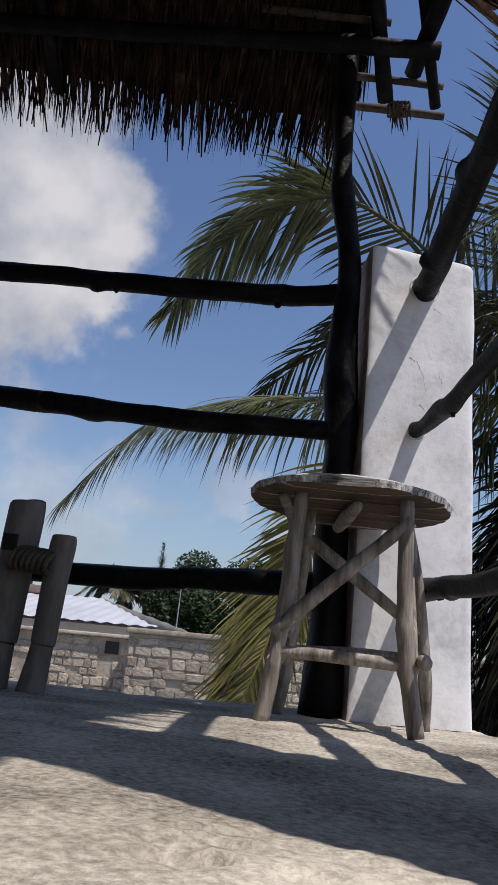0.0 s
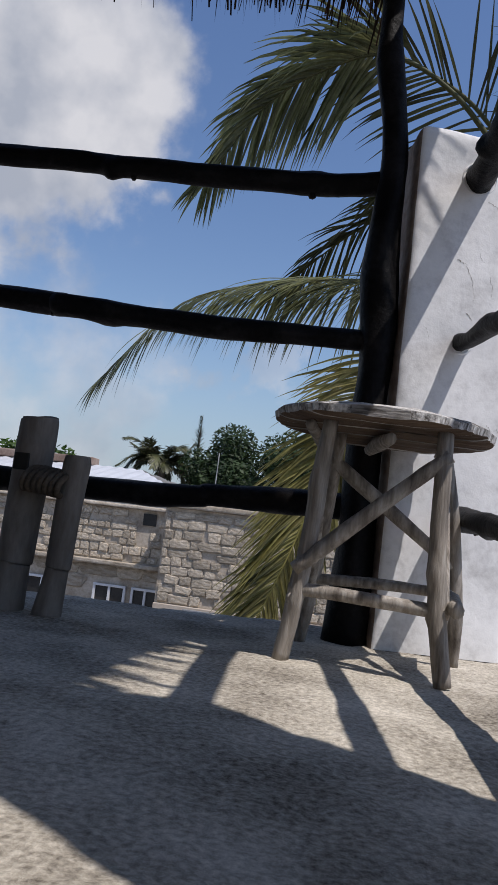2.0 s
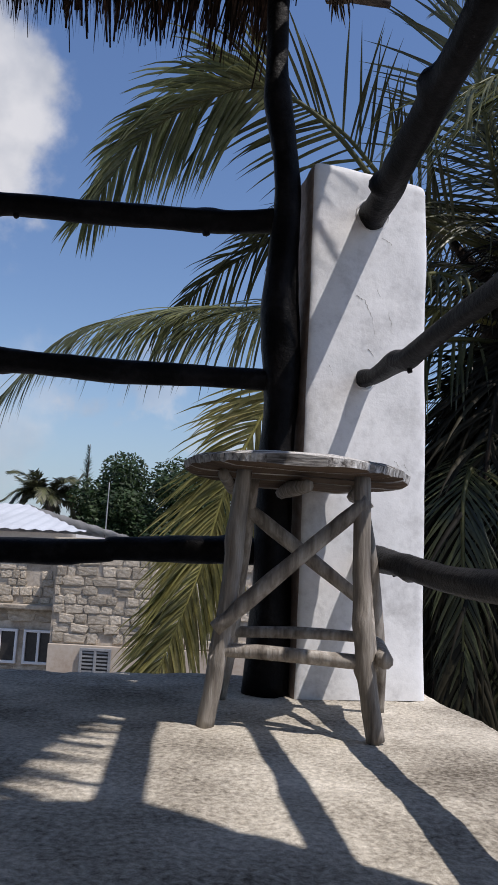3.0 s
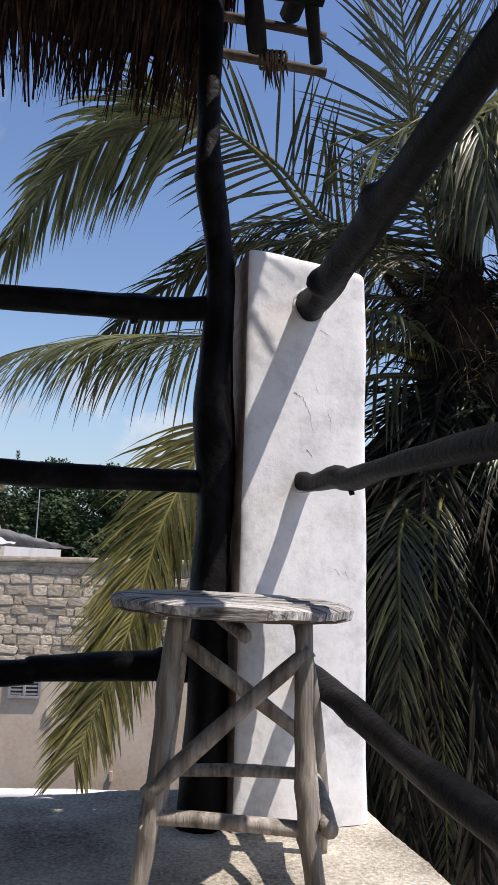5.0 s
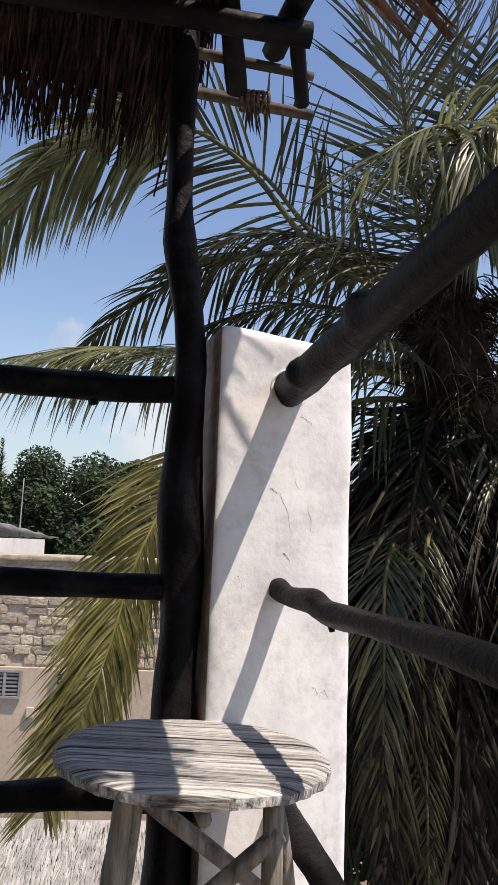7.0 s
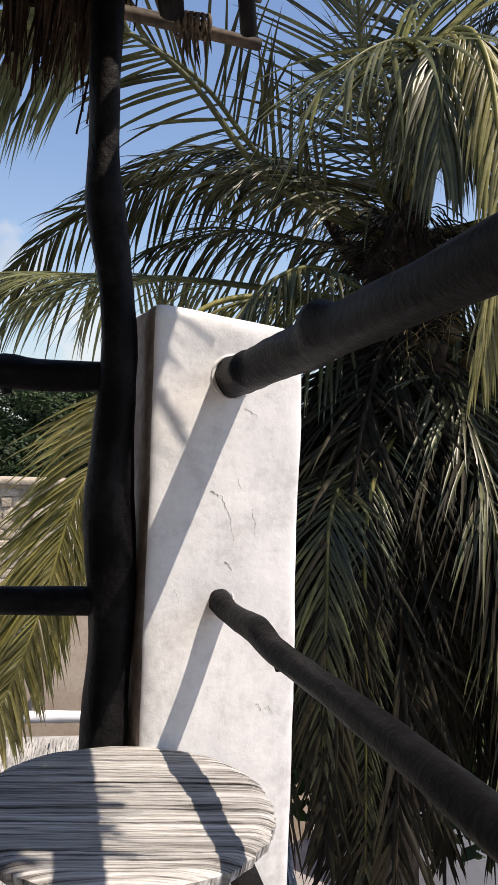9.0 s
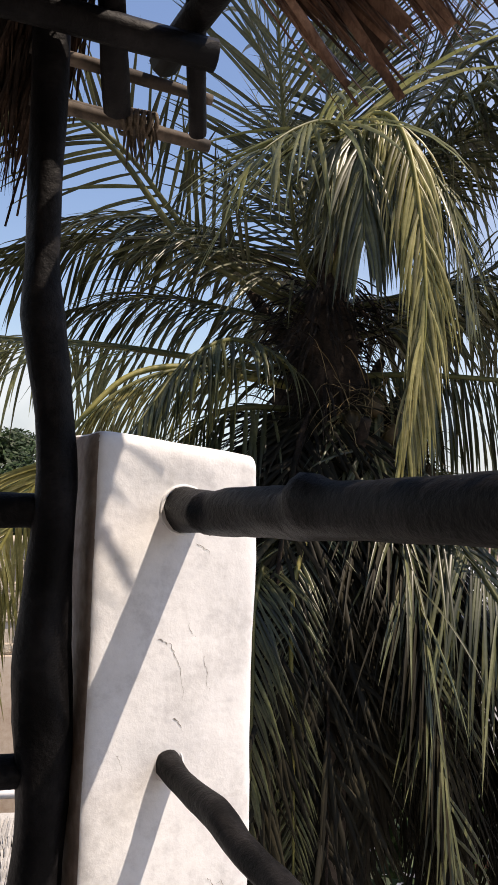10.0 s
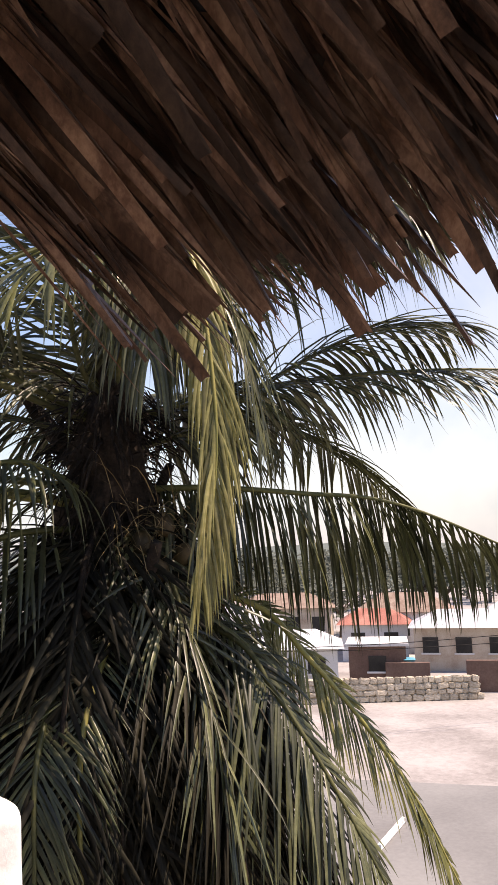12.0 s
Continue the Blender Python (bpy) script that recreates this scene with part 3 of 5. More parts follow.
# ---- stool ----
def stool(c):
    ob = thing("wooden_stool", (c[0], c[1], 0), "rustic weathered driftwood stool with a round plank seat", "stool")
    rng = random.Random(5)
    edges = [-0.231, -0.192, -0.151, -0.108, -0.068, -0.026, 0.017, 0.061, 0.104, 0.148, 0.191, 0.232]
    for k, (ya, yb) in enumerate(zip(edges, edges[1:])):
        bm = bmesh.new()
        n, m = 40, 5
        top, bot = [], []
        za = 0.500 + rng.uniform(-0.002, 0.003)
        for j in range(m + 1):
            y = ya + 0.0007 + (yb - ya - 0.0014) * j / m
            hx = 0.229 * math.sqrt(max(0.03, 1 - (abs(y) / 0.236) ** 2.2)) + rng.uniform(-0.003, 0.003)
            rt, rb = [], []
            for i in range(n + 1):
                u = -1 + 2 * i / n
                x = hx * u
                edge = max(0.0, (math.hypot(x / 0.229, y / 0.236) - 0.88) / 0.12)
                q = Vector((x, y, 0))
                z = za - 0.032 * x - 0.007 * edge ** 2 - (0.0016 if j in (0, m) else 0) + 0.0022 * noise.noise(Vector((x * 6, y * 90, 0))) + 0.001 * noise.noise(Vector((x * 40, y * 140, 0)))
                rt.append(bm.verts.new((c[0] + x, c[1] + y, z)))
                rb.append(bm.verts.new((c[0] + x * 0.985, c[1] + y, z - 0.029 + 0.012 * edge ** 2)))
            top.append(rt)
            bot.append(rb)
        for g, flip in ((top, False), (bot, True)):
            for r0, r1 in zip(g, g[1:]):
                for i in range(n):
                    f = (r0[i], r0[i + 1], r1[i + 1], r1[i])
                    bm.faces.new(f[::-1] if flip else f)
        for i in range(n):
            bm.faces.new((top[0][i + 1], top[0][i], bot[0][i], bot[0][i + 1]))
            bm.faces.new((top[m][i], top[m][i + 1], bot[m][i + 1], bot[m][i]))
        for j in range(m):
            bm.faces.new((top[j][0], top[j + 1][0], bot[j + 1][0], bot[j][0]))
            bm.faces.new((top[j + 1][n], top[j][n], bot[j][n], bot[j + 1][n]))
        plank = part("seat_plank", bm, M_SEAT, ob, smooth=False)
        # faces that point down take a darker brown wood
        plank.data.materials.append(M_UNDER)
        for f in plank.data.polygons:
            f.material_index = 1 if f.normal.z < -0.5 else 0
    bm = bmesh.new()
    log(bm, [(c[0] + 0.022, c[1] - 0.175, 0.444, 0.012), (c[0] - 0.005, c[1], 0.455, 0.017), (c[0] - 0.03, c[1] + 0.17, 0.461, 0.014)], n=14, sides=8, seed=50)
    part("batten", bm, M_LEGWOOD, ob)
    for k, sx in enumerate((-0.14, 0.13)):
        bm = bmesh.new()
        log(bm, [(c[0] + sx, c[1] - 0.12, 0.462 - 0.032 * sx, 0.011), (c[0] + sx, c[1] + 0.13, 0.458 - 0.032 * sx, 0.014)], n=10, sides=8, seed=52 + k)
        part("batten", bm, M_LEGWOOD, ob)
    fl, fr, bl, br = (0.172, 1.112), (0.477, 1.066), (0.176, 1.40), (0.515, 1.36)
    tl, tr, ul, ur = (0.225, 1.10), (0.445, 1.085), (0.232, 1.27), (0.452, 1.25)
    legs = [(fl, tl, 0.0175), (fr, tr, 0.017), (bl, ul, 0.015), (br, ur, 0.015)]
    for k, (f, t, r) in enumerate(legs):
        bm = bmesh.new()
        bow = (0.006, -0.010, 0.004, 0.012)[k]
        log(bm, [(f[0], f[1], 0.0, r * 0.95), (f[0] * 0.75 + t[0] * 0.25 + bow, f[1] * 0.75 + t[1] * 0.25, 0.12, r), (f[0] * 0.4 + t[0] * 0.6 + bow, f[1] * 0.4 + t[1] * 0.6, 0.29, r * 1.02), (t[0], t[1], 0.474 - 0.03 * (t[0] - c[0]), r * 0.92)], n=24, sides=12, rough=0.13, knots=2, seed=60 + k)
        part("leg", bm, M_LEGWOOD, ob)

    def along(f, t, z, off=0.0):
        a = z / 0.468
        return (f[0] + (t[0] - f[0]) * a, f[1] + (t[1] - f[1]) * a + off, z)

    def stick(name, p, q, r, seed, knots=0):
        bm = bmesh.new()
        d = (Vector(q) - Vector(p)).normalized() * 0.012
        mid = (Vector(p) + Vector(q)) / 2 + Vector((0, 0, 0.003))
        log(bm, [(*(Vector(p) - d), r), (*mid, r * 1.08), (*(Vector(q) + d), r * 0.95)], n=18, sides=10, rough=0.12, knots=knots, seed=seed)
        part(name, bm, M_LEGWOOD, ob)

    stick("brace", along(fl, tl, 0.185, -0.012), along(fr, tr, 0.415, -0.006), 0.0145, 70, 1)
    stick("brace", along(bl, ul, 0.41), along(br, ur, 0.22), 0.014, 71)
    stick("stretcher", along(fl, tl, 0.138), along(fr, tr, 0.132), 0.0125, 72)
    stick("stretcher", along(bl, ul, 0.15), along(br, ur, 0.155), 0.0115, 73)
    stick("stretcher", (0.489, 1.062, 0.142), along(br, ur, 0.15, 0.03), 0.0155, 74, 1)
    stick("stretcher", along(fl, tl, 0.12, -0.004), along(bl, ul, 0.125, 0.01), 0.0125, 75)
    stick("brace", along(fr, tr, 0.14), along(br, ur, 0.40), 0.011, 76)
    stick("brace", along(bl, ul, 0.13), along(fl, tl, 0.40), 0.012, 77)
    return ob


stool((0.3225, 1.235))

# ---- roof ----
roof = thing("thatched_roof", (0, 0, 2.0), "dark brown palm-thatch roof on round poles above the terrace", "roof")


def pole(name, pts, r, seed, mat=M_FRAMEWOOD, knots=1):
    bm = bmesh.new()
    log(bm, [(*p, r * (1 - 0.04 * k)) for k, p in enumerate(pts)], n=24, sides=10, rough=0.12, knots=knots, seed=seed)
    part(name, bm, mat, roof)


pole("wall_plate", [(-3.2, 1.05, 2.04), (-1.2, 1.27, 2.02), (0.515, 1.462, 1.995)], 0.030, 80, M_DARKWOOD, 3)
pole("batten", [(0.19, 1.636, 1.955), (0.35, 1.66, 1.947), (0.55, 1.69, 1.938)], 0.014, 81)
pole("batten", [(0.19, 1.57, 2.02), (0.35, 1.595, 2.012), (0.54, 1.625, 2.003)], 0.013, 82)
pole("batten", [(-0.05, 1.40, 2.13), (0.15, 1.43, 2.12), (0.36, 1.46, 2.11)], 0.013, 83)
pole("batten", [(0.20, 1.66, 1.975), (0.40, 1.67, 1.955), (0.47, 1.68, 1.945)], 0.011, 84)
pole("rafter", [(0.355, 1.618, 1.945), (0.30, 1.28, 2.15), (0.20, 0.70, 2.50)], 0.026, 85, M_DARKWOOD)
pole("rafter", [(0.518, 1.648, 1.940), (0.43, 1.25, 2.18), (0.30, 0.70, 2.50)], 0.019, 86, M_DARKWOOD)
pole("rafter", [(-0.75, 1.52, 1.93), (-0.75, 1.1, 2.18), (-0.75, 0.5, 2.54)], 0.026, 87, M_DARKWOOD)
pole("rafter", [(-1.75, 1.33, 1.93), (-1.7, 0.9, 2.18), (-1.6, 0.4, 2.50)], 0.026, 88, M_DARKWOOD)
pole("wall_plate", [(0.44, 1.62, 2.06), (0.60, 0.95, 2.06), (0.86, 0.0, 2.06), (1.3, -1.8, 2.06)], 0.030, 89, M_DARKWOOD, 2)
tie = thing("rope_tie", (0.40, 1.67, 1.95), "frayed coir rope tied round the roof battens", "rope")
for k in range(9):
    bm = bmesh.new()
    x = 0.373 + 0.0065 * k
    ring = [(x + (0.014 if k % 2 else -0.010) * math.cos(q), 1.668 + 0.022 * math.cos(q), 1.953 + 0.024 * math.sin(q), 0.0045) for q in np.linspace(0, 6.28, 11)]
    log(bm, ring, n=18, sides=6, rough=0.3, seed=90 + k, caps=False)
    part("rope_turn", bm, M_ROPE, tie)
verts, faces = [], []
rng = random.Random(7)
for k in range(14):
    blade(verts, faces, Vector((0.37 + 0.06 * rng.random(), 1.665 + rng.uniform(-0.02, 0.02), 1.94)), Vector((rng.uniform(-0.3, 0.3), rng.uniform(-0.2, 0.2), -1)), rng.uniform(0.05, 0.12), 0.008, 0.1, rng, Vector((0, 1, 0.1)), 3)
mesh_part("frayed_end", verts, faces, M_ROPE, tie, kind="stuff")


def thatch(eave0, eave1, up, reach, rows, per_metre, width, length, seed, fringe, parent, mat=M_THATCH, lift=0.05, sag=0.25, core=(0.02, 0.16), name="thatch", lean=0.0, even=0.70):
    """Rows of dry leaf strips over a thin core, laid from the ridge down so that the lowest hang over the eave."""
    rng = random.Random(seed)
    eave0, eave1, up = Vector(eave0), Vector(eave1), Vector(up).normalized()
    run = eave1 - eave0
    across = run.normalized()
    nrm = across.cross(up).normalized()
    if nrm.z < 0:
        nrm = -nrm
    verts, faces = [], []
    count = int(run.length * per_metre)
    for r in range(rows):
        s = reach * r / max(1, rows - 1) if rows > 1 else 0.0
        for k in range(count):
            a = (k + rng.random()) / count
            root = eave0 + run * a + up * (s + length * 0.8 + rng.uniform(-0.04, 0.06)) + nrm * (rng.uniform(-lift, lift * 0.4))
            ln = length * rng.uniform(even, 0.92) + (rng.random() ** 3 * fringe if r == 0 else 0)
            way = -up + across * (lean + rng.uniform(-0.2, 0.18)) + nrm * rng.uniform(-0.10, 0.02)
            blade(verts, faces, root, way, ln, width * rng.uniform(0.4, 1.7), sag * rng.uniform(0.3, 1.6), rng, nrm + across * rng.uniform(-0.8, 0.8), 4, 0.38, blunt=rng.random() < 0.25)
    mesh_part(name, verts, faces, mat, parent, kind="stuff")
    if core:
        bm = bmesh.new()
        n = 40
        g = []
        for layer in core:
            top = []
            for j in range(2):
                top.append([bm.verts.new(eave0 + run * (i / n) + up * (0.10 + (reach + length) * j + 0.03 * noise.noise(Vector((i * 0.7, layer, 0)))) + nrm * layer) for i in range(n + 1)])
            g.append(top)
        for top, flip in ((g[0], True), (g[1], False)):
            for i in range(n):
                f = (top[0][i], top[0][i + 1], top[1][i + 1], top[1][i])
                bm.faces.new(f[::-1] if flip else f)
        for i in range(n):
            bm.faces.new((g[0][0][i], g[0][0][i + 1], g[1][0][i + 1], g[1][0][i]))
        part("thatch_core", bm, mat, parent, smooth=False)


# slope over the back railing, its dim underside painted with darker thatch
thatch((-3.3, 0.93, 1.95), (0.215, 1.85, 1.915), (0.20, -0.78, 0.58), 1.3, 8, 620, 0.0065, 0.33, 100, 0.055, roof, M_THATCHSHADE, even=0.80)
# slope over the side railing, bent outwards past the corner
thatch((0.695, 1.36, 1.92), (0.92, 0.85, 1.92), (-0.72, -0.36, 0.58), 0.9, 12, 270, 0.021, 0.46, 101, 0.03, roof, lift=0.06, sag=0.10, lean=0.30)
thatch((0.91, 0.89, 1.92), (0.83, -1.3, 1.92), (-0.78, -0.05, 0.58), 0.9, 9, 190, 0.021, 0.46, 102, 0.03, roof, lift=0.06, sag=0.10, lean=0.20)
thatch((0.69, 1.37, 1.91), (0.92, 0.85, 1.91), (-0.72, -0.36, 0.58), 0.6, 6, 230, 0.009, 0.46, 103, 0.05, roof, lift=0.05, sag=0.15, core=None, lean=0.30)
# the rest of the cover, overhead and behind
bm = bmesh.new()
box(bm, (-3.4, -3.2, 2.62), (0.25, 0.35, 2.75))
part("roof_cover", bm, M_THATCH, roof, smooth=False)

# ---- coconut palm ----
def arch(base, az, ctrl, tip):
    """Five points of a leaf stalk bent from base through ctrl to tip (reach, height) at compass angle az."""
    d = Vector((math.sin(radians(az)), math.cos(radians(az)), 0))
    p0 = Vector(base)
    p1 = p0 + d * ctrl[0] + Vector((0, 0, ctrl[1]))
    p2 = p0 + d * tip[0] + Vector((0, 0, tip[1]))
    return [p0 * (1 - u) ** 2 + p1 * 2 * u * (1 - u) + p2 * u * u for u in (0, 0.25, 0.5, 0.75, 1)]


def frond(palm, way_points, leaf, seed, mat=None, hang=0.9, start=0.14, density=1.0, twist=0.0, kink=0.0, width=0.027, loose=0.10, stalk=None, spare=0.0, back=1.0, spread=1.0, along=1.0):
    """One feather leaf: a stalk swept through the points, with two rows of folded leaflets that sag towards their tips."""
    rng = random.Random(seed)
    mat = mat or M_FROND
    n = 34
    m = len(way_points) - 1
    line = smoothed([(*p, 0.019 * (1 - k / m) ** 0.9 + 0.0035) for k, p in enumerate(way_points)], n)
    bm = bmesh.new()
    log(bm, [tuple(q) for q in line], n=n, sides=6, rough=0.05, seed=seed)
    fr = part("frond", bm, stalk or (M_RACHIS if mat is not M_FRONDSHADE else M_FIBRE), palm)
    pts = [Vector(q[:3]) for q in line]
    span = sum((b - a).length for a, b in zip(pts, pts[1:]))
    count = int(span * 28 * density)
    verts, faces = [], []
    side_last = None
    for k in range(count):
        u = start + (1 - start) * (k + 0.5) / count
        i = min(int(u * n), n - 1)
        q = pts[i].lerp(pts[i + 1], u * n - i)
        t = (pts[min(i + 2, n)] - pts[max(i - 1, 0)]).normalized()
        side = t.cross(Vector((0, 0, 1)))
        if side_last is not None and (side.length < 0.25 or side.dot(side_last) < 0):
            side = side_last - t * side_last.dot(t)
        side = side.normalized()
        side_last = side
        side = Matrix.Rotation(twist + 0.3 * math.sin(u * 3 + seed), 3, t) @ side
        up = side.cross(t).normalized()
        env = math.sin(math.pi * min(1, 0.22 + 0.72 * u)) ** 0.6
        clump = 0.10 * math.sin(k * 0.7 + seed) + 0.08 * math.sin(k * 0.23)
        for sgn in (-1, 1):
            if rng.random() < loose * 0.7 + spare:
                continue
            droop = hang * rng.uniform(0.6, 1.15)
            way = side * sgn * spread * (1.0 - 0.35 * u) + t * along * (0.45 + 0.75 * u + clump) + up * rng.uniform(0.05, 0.25) + Vector((0, 0, -0.55 * droop))
            way += Vector((rng.gauss(0, loose), rng.gauss(0, loose), rng.gauss(0, loose * 0.8)))
            blade(verts, faces, q + t * rng.uniform(-0.012, 0.012), way, leaf * env * rng.uniform(0.8, 1.12) * (back if sgn < 0 else 1.0), width * rng.uniform(0.75, 1.2), droop * 1.3, rng, up, 6, 0.28, kink if rng.random() < 0.4 else 0.0)
    mesh_part("foliage", verts, faces, mat, fr, kind="stuff")


def palm_trunk(palm, base, top, r, seed):
    bm = bmesh.new()
    b, t = Vector(base), Vector(top)
    n = 60
    pts = []
    for k in range(n + 1):
        u = k / n
        q = b.lerp(t, u) + Vector((0.15 * math.sin(u * 2.5), 0.1 * math.sin(u * 2), 0))
        pts.append((*q, r * (1.25 - 0.35 * u) * (1 + 0.035 * (k % 2))))
    log(bm, pts, n=n, sides=14, rough=0.06, seed=seed)
    part("trunk", bm, M_BARK, palm)


CX, CY = 1.86, 4.63
palm = thing("coconut_palm", (CX - 0.1, CY, -5.2), "tall coconut palm with long drooping green and yellowing fronds", "palm")
palm_trunk(palm, (CX - 0.1, CY, -5.2), (CX - 0.12, CY - 0.08, 1.4), 0.17, 110)
bm = bmesh.new()
log(bm, [(CX, CY, 0.6, 0.17), (CX, CY, 1.1, 0.22), (CX, CY, 1.6, 0.25), (CX, CY, 2.1, 0.23), (CX, CY, 2.6, 0.13), (CX + 0.02, CY - 0.05, 3.1, 0.04)], n=30, sides=20, rough=0.35, seed=111)
part("crown_fibre", bm, M_FIBRE, palm)
rng = random.Random(119)
verts, faces = [], []
for k in range(1100):
    a = rng.uniform(0, 6.283)
    z = rng.uniform(0.9, 2.6)
    out = Vector((math.cos(a), math.sin(a), 0))
    blade(verts, faces, Vector((CX, CY, z)) + out * rng.uniform(0.14, 0.26), out * rng.uniform(0.3, 1.0) + Vector((0, 0, rng.uniform(-1.0, 0.3))), rng.uniform(0.15, 0.50), rng.uniform(0.006, 0.026), rng.uniform(0.8, 2.2), rng, Vector((0, 0, 1)), 4, 0.5, 0.0)
mesh_part("dry_fibre", verts, faces, M_FIBRE, palm, kind="stuff")
for k in range(9):
    # sheaths of cut leaf stalks round the crown
    rng = random.Random(140 + k)
    a = radians(200 + 38 * k)
    d = Vector((math.cos(a), math.sin(a), 0))
    r0 = Vector((CX, CY, 0.95 + 0.16 * k)) + d * 0.22
    bm = bmesh.new()
    log(bm, [(*r0, 0.055), (*(r0 + d * 0.18 + Vector((0, 0, 0.20))), 0.045), (*(r0 + d * rng.uniform(0.26, 0.4) + Vector((0, 0, rng.uniform(0.25, 0.5)))), 0.030)], n=10, sides=8, rough=0.25, seed=150 + k)
    part("leaf_sheath", bm, M_FIBRE, palm, "dry brown leaf sheath")
for k, (x, y, z) in enumerate(((1.84, 4.25, 1.45), (1.79, 4.27, 1.25), (1.91, 4.27, 1.69), (2.03, 4.25, 1.79), (2.14, 4.23, 1.62), (2.06, 4.22, 1.40), (2.30, 4.24, 1.47), (2.39, 4.28, 1.40), (1.98, 4.20, 1.55), (1.70, 4.29, 1.50), (2.26, 4.20, 1.63))):
    rng = random.Random(120 + k)
    bm = bmesh.new()
    bmesh.ops.create_icosphere(bm, subdivisions=3, radius=0.066, matrix=pose(x, y, z, rng.uniform(-30, 30), rng.uniform(-30, 30), 0) @ Matrix.Diagonal((0.85, 0.85, 1.15, 1)))
    part("coconut", bm, M_COCONUT, palm)


verts, faces = [], []
rng = random.Random(160)
for k in range(260):
    # straw-coloured fruit stalks that hang under the crown
    root = Vector((rng.uniform(1.75, 2.45), rng.uniform(4.18, 4.40), rng.uniform(1.35, 1.95)))
    blade(verts, faces, root, Vector((rng.gauss(0, 0.6), rng.gauss(-0.3, 0.4), rng.uniform(-1.0, 0.6))), rng.uniform(0.12, 0.38), rng.uniform(0.004, 0.010), rng.uniform(0.6, 2.0), rng, Vector((0, 0, 1)), 4, 0.5)
mesh_part("fruit_stalk", verts, faces, M_TAN, palm, "straw-coloured hanging fruit stalks", kind="stuff")


def leaf_to(z, *points, **looks):
    """A frond of the near palm, from the crown at height z through the points."""
    frond(palm, [Vector((CX, CY, z)), *[Vector(p) for p in points]], **looks)


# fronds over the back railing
# outer part in the lit leaflet tone; a darker twin gives the shaded base
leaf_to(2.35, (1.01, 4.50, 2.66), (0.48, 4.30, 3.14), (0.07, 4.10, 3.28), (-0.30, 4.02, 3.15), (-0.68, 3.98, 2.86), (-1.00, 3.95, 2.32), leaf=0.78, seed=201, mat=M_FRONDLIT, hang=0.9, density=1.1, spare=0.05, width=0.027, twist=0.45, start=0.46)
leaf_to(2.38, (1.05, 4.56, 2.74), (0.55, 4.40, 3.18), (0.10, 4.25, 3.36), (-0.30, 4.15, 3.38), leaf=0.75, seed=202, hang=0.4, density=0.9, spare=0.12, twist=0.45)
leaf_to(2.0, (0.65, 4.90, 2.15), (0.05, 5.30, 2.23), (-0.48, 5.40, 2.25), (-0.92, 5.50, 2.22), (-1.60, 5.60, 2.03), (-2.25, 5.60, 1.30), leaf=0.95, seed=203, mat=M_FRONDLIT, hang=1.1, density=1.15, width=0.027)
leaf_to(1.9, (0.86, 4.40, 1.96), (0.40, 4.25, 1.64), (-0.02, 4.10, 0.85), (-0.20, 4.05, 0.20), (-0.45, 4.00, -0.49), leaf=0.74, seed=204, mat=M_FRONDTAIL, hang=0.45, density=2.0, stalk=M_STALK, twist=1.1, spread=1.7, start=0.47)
leaf_to(1.88, (1.30, 4.50, 1.98), (0.86, 4.38, 1.93), (0.52, 4.28, 1.74), (0.28, 4.20, 1.42), leaf=0.72, seed=238, mat=M_FRONDTAIL, hang=1.7, density=1.4, start=0.25)
leaf_to(1.8, (1.12, 4.35, 1.70), (0.82, 4.25, 1.20), (0.68, 4.20, 0.45), leaf=0.72, seed=206, hang=1.3, density=1.2)
leaf_to(1.9, (1.30, 4.25, 2.10), (0.92, 3.95, 1.95), (0.62, 3.70, 1.55), leaf=0.62, seed=207, hang=1.4)
# upright fronds over the corner
leaf_to(2.5, (1.64, 4.50, 2.72), (1.48, 4.30, 3.25), (1.36, 4.10, 3.80), (1.26, 3.90, 4.40), leaf=0.95, seed=209, hang=0.20, density=0.9, width=0.026)
leaf_to(2.5, (1.70, 4.60, 2.85), (1.78, 4.50, 3.53), (1.82, 4.40, 4.36), (1.80, 4.30, 5.17), leaf=0.85, seed=210, hang=0.35, density=0.8)
leaf_to(2.5, (1.52, 4.72, 2.72), (1.07, 4.85, 2.95), (0.50, 4.95, 2.98), (0.0, 5.00, 2.75), leaf=0.85, seed=231, hang=0.9, density=1.1)
leaf_to(2.3, (1.35, 4.90, 2.45), (0.85, 5.10, 2.55), (0.30, 5.30, 2.45), leaf=0.80, seed=232, hang=1.1, density=1.2)
leaf_to(2.6, (1.72, 4.85, 3.40), (1.52, 5.00, 4.20), (1.30, 5.10, 4.90), leaf=0.85, seed=233, hang=0.5, density=1.1)
leaf_to(2.6, (1.98, 4.75, 3.40), (2.10, 4.80, 4.20), (2.30, 4.80, 4.90), leaf=0.85, seed=234, hang=0.5, density=1.2)
leaf_to(2.6, (2.15, 4.65, 3.25), (2.45, 4.60, 3.95), (2.80, 4.50, 4.45), leaf=0.90, seed=235, hang=0.7, density=1.2)
leaf_to(2.6, (1.92, 4.95, 3.20), (1.96, 5.30, 3.80), (2.0, 5.75, 4.25), leaf=0.90, seed=236, hang=0.6, density=1.2)
